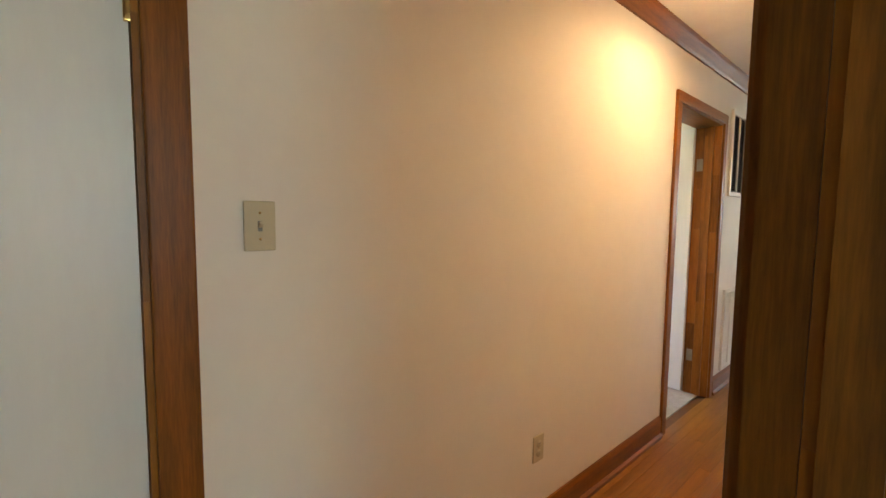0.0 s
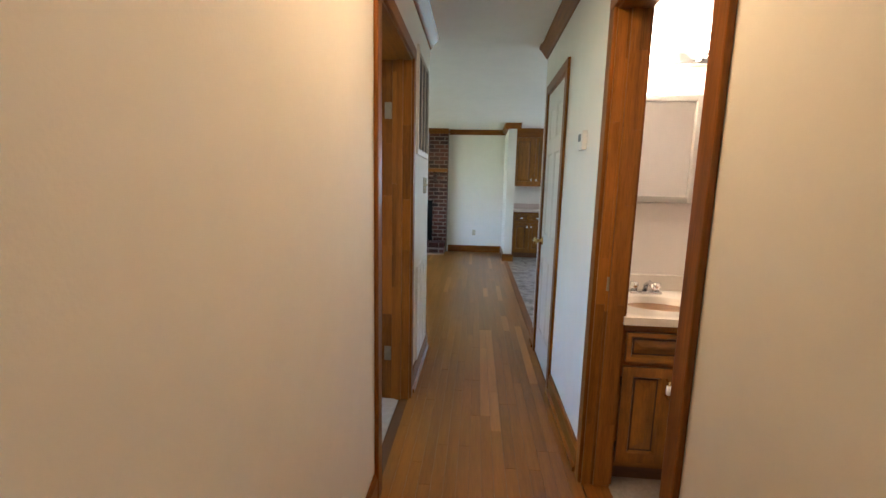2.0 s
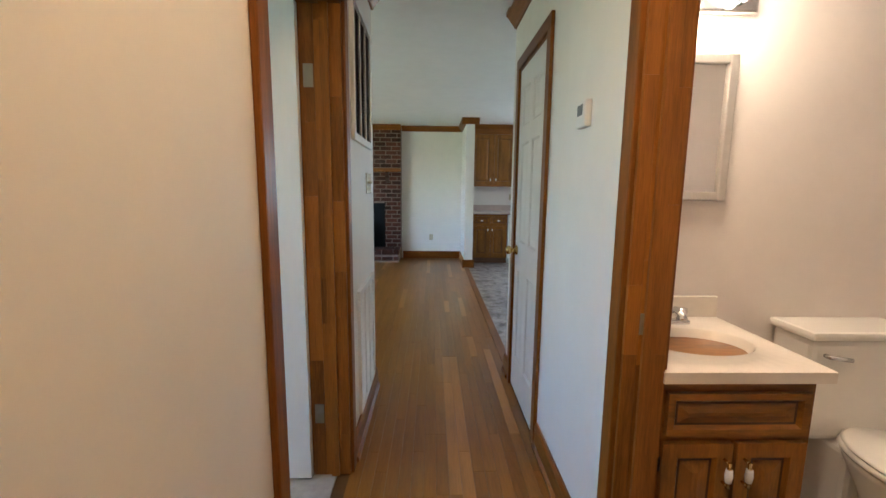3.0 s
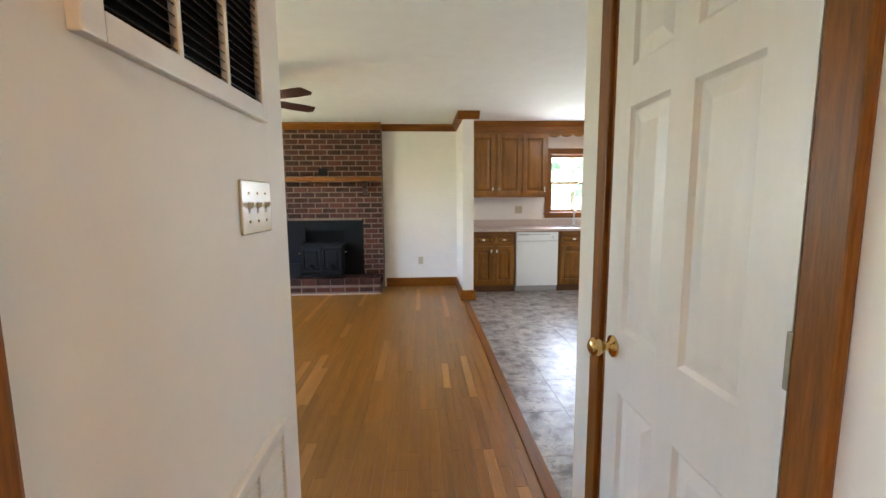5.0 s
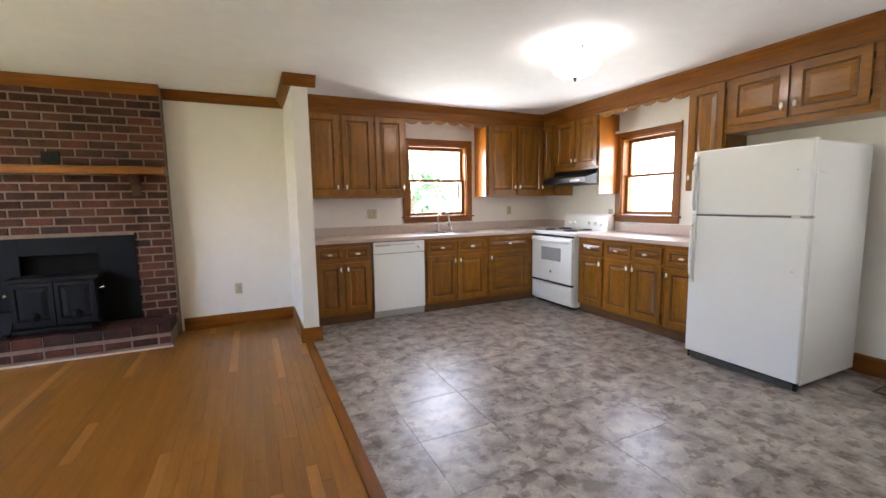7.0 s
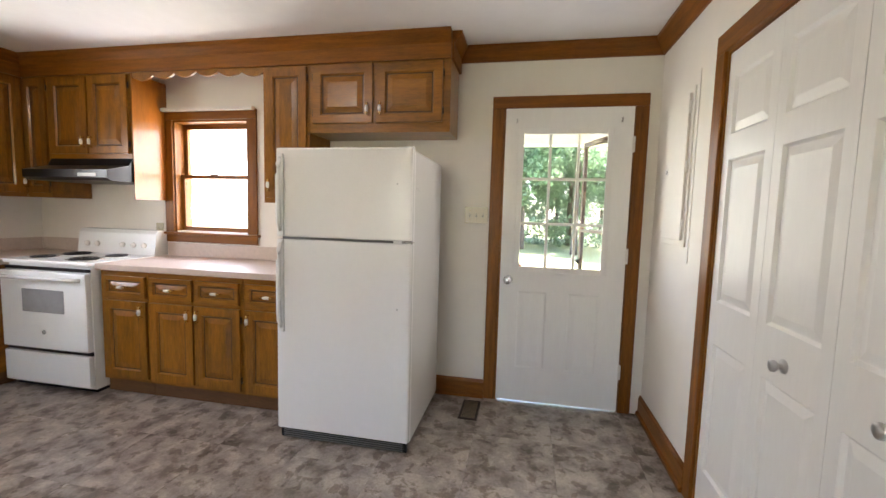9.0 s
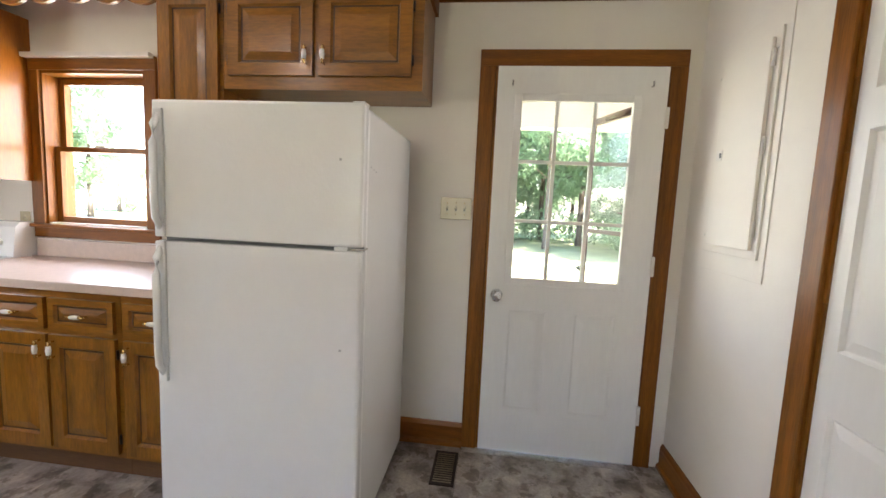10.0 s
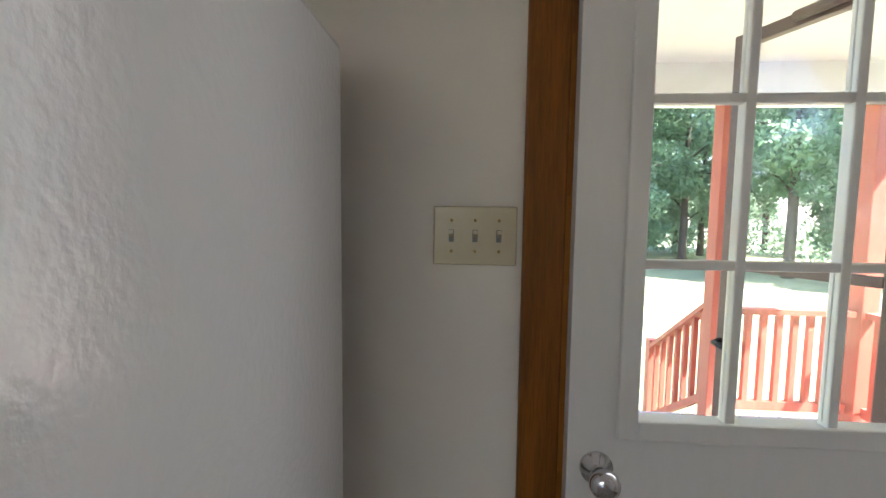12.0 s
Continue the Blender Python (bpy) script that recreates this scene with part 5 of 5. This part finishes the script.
to = thing("toilet", "white ceramic toilet with chrome flush lever", "toilet", (1.52, 3.76, 0))
part("tank", block(-0.22, 0.22, -0.20, -0.015, 0.37, 0.765, 0.02), CERAMIC, to)
part("tank_lid", block(-0.235, 0.235, -0.215, -0.005, 0.766, 0.80, 0.014), CERAMIC, to)
part("flush_lever", tube([(-0.17, -0.2, 0.71), (-0.17, -0.222, 0.71), (-0.09, -0.225, 0.70)], 0.008, 10), CHROME, to)
S = Matrix.Translation((0, -0.43, 0)) @ Matrix.Diagonal((0.82, 1.15, 1, 1))
part("bowl", lathe([(0, 0), (0.13, 0), (0.12, 0.1), (0.15, 0.24), (0.205, 0.36), (0.21, 0.385), (0, 0.385)], 36, S), CERAMIC, to)
part("neck", block(-0.11, 0.11, -0.28, -0.02, 0.0, 0.37, 0.02), CERAMIC, to)
part("seat", lathe([(0.12, 0.387), (0.215, 0.387), (0.22, 0.397), (0.21, 0.407), (0.12, 0.405), (0.12, 0.387)], 36, S), CERAMIC, to)
part("lid", lathe([(0, 0.408), (0.205, 0.408), (0.212, 0.416), (0.2, 0.424), (0, 0.426)], 36, S), CERAMIC, to)

# ---- outside: ground, porch, trees ----
GZ = -0.55
bm = bmesh.new()
n = 60
grid = [[bm.verts.new((-150 + 300 * (i / n), -150 + 300 * (k / n), GZ - 0.02)) for k in range(n + 1)] for i in range(n + 1)]
for i in range(n):
    for k in range(n):
        bm.faces.new((grid[i][k], grid[i + 1][k], grid[i + 1][k + 1], grid[i][k + 1]))
built("ground", bm, GRASS, "sunlit mown lawn", "lawn")

PX0, PX1, PY0, PY1 = 4.22, 6.42, 3.3, 7.2
porch = thing("porch_deck", "weathered wooden back porch floor", "porch", (PX0, PY0, GZ))
nb = int((PY1 - PY0) / 0.14)
deck_board = mesh("deck_board", block(0, PX1 - PX0, 0.003, 0.135, 0.40, 0.43, 0.003), DECK)
for k in range(nb):
    piece("deck_board", deck_board, porch, (0, k * 0.14, 0))
part("skirt", block(PX1 - PX0 - 0.06, PX1 - PX0 - 0.02, 0, PY1 - PY0, 0, 0.40), REDWOOD, porch)
DZ = GZ + 0.43
built("porch_roof", block(PX0 - 0.02, PX1 + 0.55, PY0 - 0.4, PY1 + 0.2, 2.42, 2.5), SOFFIT, "white painted porch ceiling", "roof")
built("porch_beam", block(PX1 - 0.14, PX1 + 0.04, PY0 - 0.1, PY1 + 0.1, 2.16, 2.42), SOFFIT, "white porch beam on the posts", "beam")


def rail(name, p0, p1, z0a, z0b, n, label):
    """A railing from p0 to p1 with top and bottom rails and n balusters; z0a, z0b: heights of its foot at both ends."""
    r = thing(name, label, "railing", (*p0, z0a))
    v = Vector((p1[0] - p0[0], p1[1] - p0[1], z0b - z0a))
    side = Vector((-v.y, v.x, 0)).normalized()
    for nm, za, zb, hw in (("top_rail", 0.80, 0.84, 0.045), ("bottom_rail", 0.09, 0.16, 0.02)):
        bm = bmesh.new()
        q = [s * side * hw + Vector((0, 0, z)) for s, z in ((-1, za), (1, za), (1, zb), (-1, zb))]
        a, b = [bm.verts.new(c) for c in q], [bm.verts.new(c + v) for c in q]
        for i in range(4):
            bm.faces.new((a[i], a[(i + 1) % 4], b[(i + 1) % 4], b[i]))
        bm.faces.new(a[::-1]), bm.faces.new(b)
        bmesh.ops.recalc_face_normals(bm, faces=bm.faces)
        part(nm, bm, REDWOOD, r)
    data = mesh("baluster", block(-0.019, 0.019, -0.019, 0.019, 0.15, 0.805), REDWOOD)
    for i in range(n):
        piece("baluster", data, r, v * ((i + 0.5) / n))
    return r


def post(x, y, z0, z1, label, s=0.058):
    return tagged(new("porch_post", mesh("porch_post", block(x - s, x + s, y - s, y + s, z0, z1, 0.006), REDWOOD)), label, "post", "porch posts")


post(6.33, 4.40, DZ, 2.16, "tall red stained wooden porch post")
post(6.33, 3.40, DZ, 2.16, "tall red stained wooden porch post")
post(6.33, 7.1, DZ, 2.16, "tall red stained wooden porch post")
rail("porch_railing", (6.33, 4.33), (6.33, 3.48), DZ, DZ, 8, "red stained wooden porch railing with balusters")
rail("porch_railing", (6.26, 3.40), (4.3, 3.40), DZ, DZ, 16, "red stained wooden side railing of the porch")
rail("porch_railing", (6.33, 7.02), (6.33, 5.85), DZ, DZ, 10, "red stained wooden porch railing with balusters")
rail("stair_railing", (6.40, 4.40), (7.28, 4.40), DZ + 0.02, DZ - 0.57, 7, "sloping red stained wooden stair railing")
tagged(new("stair_newel", mesh("stair_newel", block(7.28, 7.37, 4.355, 4.445, GZ - 0.02, 0.19, 0.005), REDWOOD)), "short red stained wooden newel post at the stairs", "post")
steps = thing("porch_steps", "weathered wooden porch steps down to the lawn", "steps", (PX1, 4.48, GZ - 0.02))
for k in range(2):
    part("tread", block(0.02 + 0.3 * k, 0.32 + 0.3 * k, 0, 1.25, 0.26 - 0.14 * k, 0.30 - 0.14 * k, 0.004), DECK, steps)
    part("riser", block(0.02 + 0.3 * k, 0.045 + 0.3 * k, 0.02, 1.23, 0, 0.26 - 0.14 * k), REDWOOD, steps)

sdoor = thing("storm_door", "brown aluminium storm door standing open on the porch", "door", (4.19, 5.235, 0.0), 23)
SW, SH = 0.407, 1.885
for nm, b in (("stile", (0, 0.03, 0, SH)), ("stile", (SW - 0.026, SW, 0, SH)), ("rail", (0.03, SW - 0.026, SH - 0.035, SH)), ("rail", (0.03, SW - 0.026, 1.20, 1.225)), ("rail", (0.03, SW - 0.026, 0, 0.12))):
    part(nm, block(b[0], b[1], -0.014, 0.014, b[2], b[3], 0.003), STORM, sdoor)
for z0, z1 in ((0.12, 1.20), (1.225, SH - 0.035)):
    g = part("pane", block(0.03, SW - 0.026, -0.003, 0.003, z0, z1), GLASS, sdoor)
    g.visible_shadow = False
part("handle", tube([(SW - 0.013, 0.013, 0.98), (SW - 0.013, 0.04, 0.975), (SW - 0.07, 0.05, 0.965)], 0.009, 8), BLACK, sdoor, "black lever handle")
part("closer", tube([(0.03, 0.028, SH - 0.012), (0.24, 0.03, SH - 0.016)], 0.014, 10), STORM, sdoor)

# house shell outside
# Unseen eaves, added to keep direct sun off the kitchen windows.
built("eave_trim_back", block(XW - 0.6, XE + 0.6, YB + 0.165, YB + 0.7, 2.5, 2.6), SOFFIT, "unseen white eaves added over the sink window", "eaves")
built("eave_trim_east", block(XE + 0.165, XE + 0.7, 7.45, YB + 0.16, 2.5, 2.6), SOFFIT, "unseen white eaves added to shade the kitchen window", "eaves")
built("roof_slab", block(XW - 0.6, XE + 0.16, -1.5, YB + 0.16, 2.62, 2.7), SIDING, "plain flat cover over the house", "roof")

leaf_rng = np.random.RandomState(4)


def leaf_cloud(count, centres, radii, size):
    """One mesh of many small leaf clusters scattered in the shells of several clumps."""
    which = leaf_rng.randint(0, len(centres), count)
    d = leaf_rng.normal(size=(count, 3))
    d /= np.linalg.norm(d, axis=1)[:, None]
    rad = np.asarray(radii)[which] * leaf_rng.uniform(0.55, 1.05, count)
    p = np.asarray(centres)[which] + d * rad[:, None] * np.array([1, 1, 0.8])
    u = leaf_rng.normal(size=(count, 3))
    u /= np.linalg.norm(u, axis=1)[:, None]
    v = np.cross(u, leaf_rng.normal(size=(count, 3)))
    v /= np.linalg.norm(v, axis=1)[:, None] + 1e-9
    s = size * leaf_rng.uniform(0.6, 1.4, count)[:, None]
    quad = np.stack([p - u * s, p - v * s * 0.5, p + u * s, p + v * s * 0.5], 1).reshape(-1, 3)
    me = bpy.data.meshes.new("crown")
    me.from_pydata(quad.tolist(), [], np.arange(count * 4).reshape(-1, 4).tolist())
    me.materials.append(LEAF)
    return me


def tree_model(h, spread, leaves, size, low):
    t = thing("tree", "leafy broad-leaved tree at the edge of the lawn", "tree", (0, 0, 0), 0, "trees behind the lawn")
    prof = [(0.0, 0), (0.20, 0), (0.16, 0.6), (0.13, h * 0.4), (0.07, h * 0.75), (0.0, h * 0.9)]
    part("trunk", lathe(prof, 12), BARK, t)
    cs, rs = [], []
    for i in range(13):
        a, z = i * 2.4, h * (low + (1 - low) * (i + 0.5) / 13)
        r = spread * (0.3 + 0.7 * math.sin(math.pi * (0.12 + 0.8 * (i + 0.5) / 13))) * leaf_rng.uniform(0.5, 0.8)
        cs.append((r * math.cos(a), r * math.sin(a), z))
        rs.append(spread * leaf_rng.uniform(0.32, 0.52))
        part("limb", tube([(0, 0, z - h * 0.08), (r * 0.5 * math.cos(a), r * 0.5 * math.sin(a), z - 0.02 * h), (r * math.cos(a), r * math.sin(a), z)], 0.035, 6), BARK, t)
    ob = new("crown", leaf_cloud(leaves, cs, rs, size))
    ob.parent = t
    return t


models = [tree_model(9.0, 2.6, 17000, 0.095, 0.25), tree_model(7.5, 2.3, 15000, 0.09, 0.10), tree_model(11.0, 2.8, 18000, 0.10, 0.3)]
spots = []
for ring, (dist, step) in enumerate(((19, 8.5), (24, 7.5), (30, 7.0))):
    a = -55 + 3 * ring
    while a < 125:
        # the wood thins out behind the kitchen
        open_side = a > 26
        spots.append((dist * (1.5 if open_side else 1) + leaf_rng.uniform(-2, 2), a + leaf_rng.uniform(-2, 2)))
        a += step * (2.6 if open_side else 1)
for i, (dist, a) in enumerate(spots):
    x, y = 4 + dist * math.cos(radians(a)), 7 + dist * math.sin(radians(a))
    s = leaf_rng.uniform(0.85, 1.2)
    src = models[i % 3]
    m = pose(x, y, GZ - 0.03, 0, 0, leaf_rng.uniform(0, 360))
    if i < 3:
        src.matrix_basis = m
    else:
        copy_thing(src, m)
bush = thing("undergrowth", "dense green undergrowth below the trees", "bushes")
cs = []
for a in range(-60, 130, 3):
    dd_ = (27 if a < 26 else 48) + leaf_rng.uniform(-3, 3)
    cs.append((4 + dd_ * math.cos(radians(a)), 7 + dd_ * math.sin(radians(a)), GZ + 0.8))
ob = new("foliage", leaf_cloud(40000, cs, [1.5] * len(cs), 0.11))
ob.parent = bush
bush["kind"] = "stuff"

# ---- bricks of the fireplace ----
rng = random.Random(7)
BL, BH = 0.203, 0.0765
whole = mesh("brick", block(0.0085, BL - 0.0085, -0.012, 0.05, 0.008, BH - 0.008, 0.004), BRICK)
cuts = {}


def brick(root, x0, x1, z, y, height=BH):
    w, hh = round(x1 - x0, 3), round(height, 3)
    if w < 0.035:
        return
    key = (w, hh)
    if abs(w - BL) < 0.002 and hh == round(BH, 3):
        data = whole
    else:
        if key not in cuts:
            cuts[key] = mesh("brick", block(0.0085, w - 0.0085, -0.012, 0.05, 0.008, hh - 0.008, 0.004), BRICK)
        data = cuts[key]
    piece("brick", data, root, (x0 - FX0, y - YB + rng.uniform(-0.002, 0.002), z))


z, row = HE[3], 0
while z + BH < CZ - 0.06:
    edges = [FX0 + (BL / 2 if row % 2 else 0) + BL * i for i in range(-1, 10)]
    for e in edges:
        a, b = max(e, FX0), min(e + BL, FX1)
        if z < INS[3] - 0.03:
            for lo, hi in ((FX0, INS[0] + 0.02), (INS[1] - 0.02, FX1)):
                p, q = max(a, lo), min(b, hi)
                if q > p:
                    brick(fire, p, q, z, BF + 0.008)
        elif b > a:
            brick(fire, a, b, z, BF + 0.008)
    z, row = z + BH, row + 1
x = HE[0]
while x < HE[1] - 0.03:
    brick(fire, x, min(x + BL, HE[1]), 0.03, HE[2] + 0.008)
    x += BL
cap = mesh("brick", block(0.004, BL - 0.004, -0.012, 0.362, 0.0, 0.092, 0.004), BRICK)
k = 0
x = HE[0]
while x < HE[1] - 0.03:
    w = min(BL, HE[1] - x)
    data = cap if abs(w - BL) < 0.002 else mesh("brick", block(0.004, w - 0.004, -0.012, 0.362, 0.0, 0.092, 0.004), BRICK)
    piece("brick", data, fire, (x - FX0, HE[2] + 0.008 - YB, 0.03 + BH + 0.03))
    x += BL

# ---- kitchen tiles ----
TX0, T = 0.505, 0.457
kf = built("floor_kitchen", block(0.50, XE, YS, YB, -0.011, -0.0045), GROUT, "mottled grey slate-look vinyl tile floor", "floor")
y = YS + 0.15 - T
tiles = {}
while y < 9.5:
    x = 0.793 - T
    while x < XE - 0.02:
        a, b, c, e = max(x, TX0), min(x + T, XE), max(y, YS), min(y + T, 9.52)
        if b - a > 0.03 and e - c > 0.03:
            key = (round(b - a, 3), round(e - c, 3))
            if key not in tiles:
                tiles[key] = mesh("tile", block(0.0007, key[0] - 0.0007, 0.0007, key[1] - 0.0007, -0.006, -0.001, 0.0006), VINYL)
            piece("tile", tiles[key], kf, (a, c, 0))
        x += T
    y += T
built("threshold_strip", block(0.432, 0.503, YS, 9.03, -0.01, 0.008, 0.004), TRIMY, "brown wooden strip between boards and tiles", "threshold")

# ---- floorboards ----
wf = built("floor_hall_living", block(XW, 0.432, YL, YB, -0.0119, -0.010), OAKDARK, "orange-brown oak strip floor", "floor")
PW = 0.057
rng = random.Random(11)
lengths = [0.45, 0.6, 0.75, 0.9, 1.05, 1.2]
boards = {}
rest, rest_pale = bmesh.new(), bmesh.new()
count = 0
cols = int((0.432 - XW) / PW) + 1
for c in range(cols):
    x1 = 0.432 - c * PW
    x0 = max(x1 - PW, XW)
    if x1 - x0 < 0.01:
        continue
    in_hall = x0 > HL - 0.02
    y = (-1.2 if in_hall else YL) - rng.choice([0, 0.15, 0.3, 0.45])
    start = -1.2 if in_hall else YL
    while y < YB:
        L = rng.choice(lengths)
        a, b = max(y, start), min(y + L, YB)
        y += L
        if b - a < 0.03:
            continue
        if x0 > -1.35 and count < 330:
            key = (round(x1 - x0, 3), round(b - a, 2), rng.random() < 0.09)
            if key not in boards:
                boards[key] = mesh("board", block(0.0004, key[0] - 0.0004, 0.0004, (b - a) - 0.0004, -0.009, 0.0, 0.0008), OAKPALE if key[2] else OAK)
            piece("board", boards[key], wf, (x0, a, 0))
            count += 1
        else:
            box(rest_pale if rng.random() < 0.09 else rest, x0 + 0.0004, x1 - 0.0004, a + 0.0004, b - 0.0004, -0.009, 0.0)
OAKREST = OAK.copy()
OAKREST.name = "oak_floorboard_joined"
nt = OAKREST.node_tree
geo = nt.nodes.new("ShaderNodeNewGeometry")
for link in [l for l in nt.links if l.from_node.type == "OBJECT_INFO"]:
    to_socket = link.to_socket
    nt.links.remove(link)
    nt.links.new(geo.outputs["Random Per Island"], to_socket)
part("boards", rest, OAKREST, wf)["kind"] = "stuff"
part("pale_boards", rest_pale, OAKPALE, wf)["kind"] = "stuff"
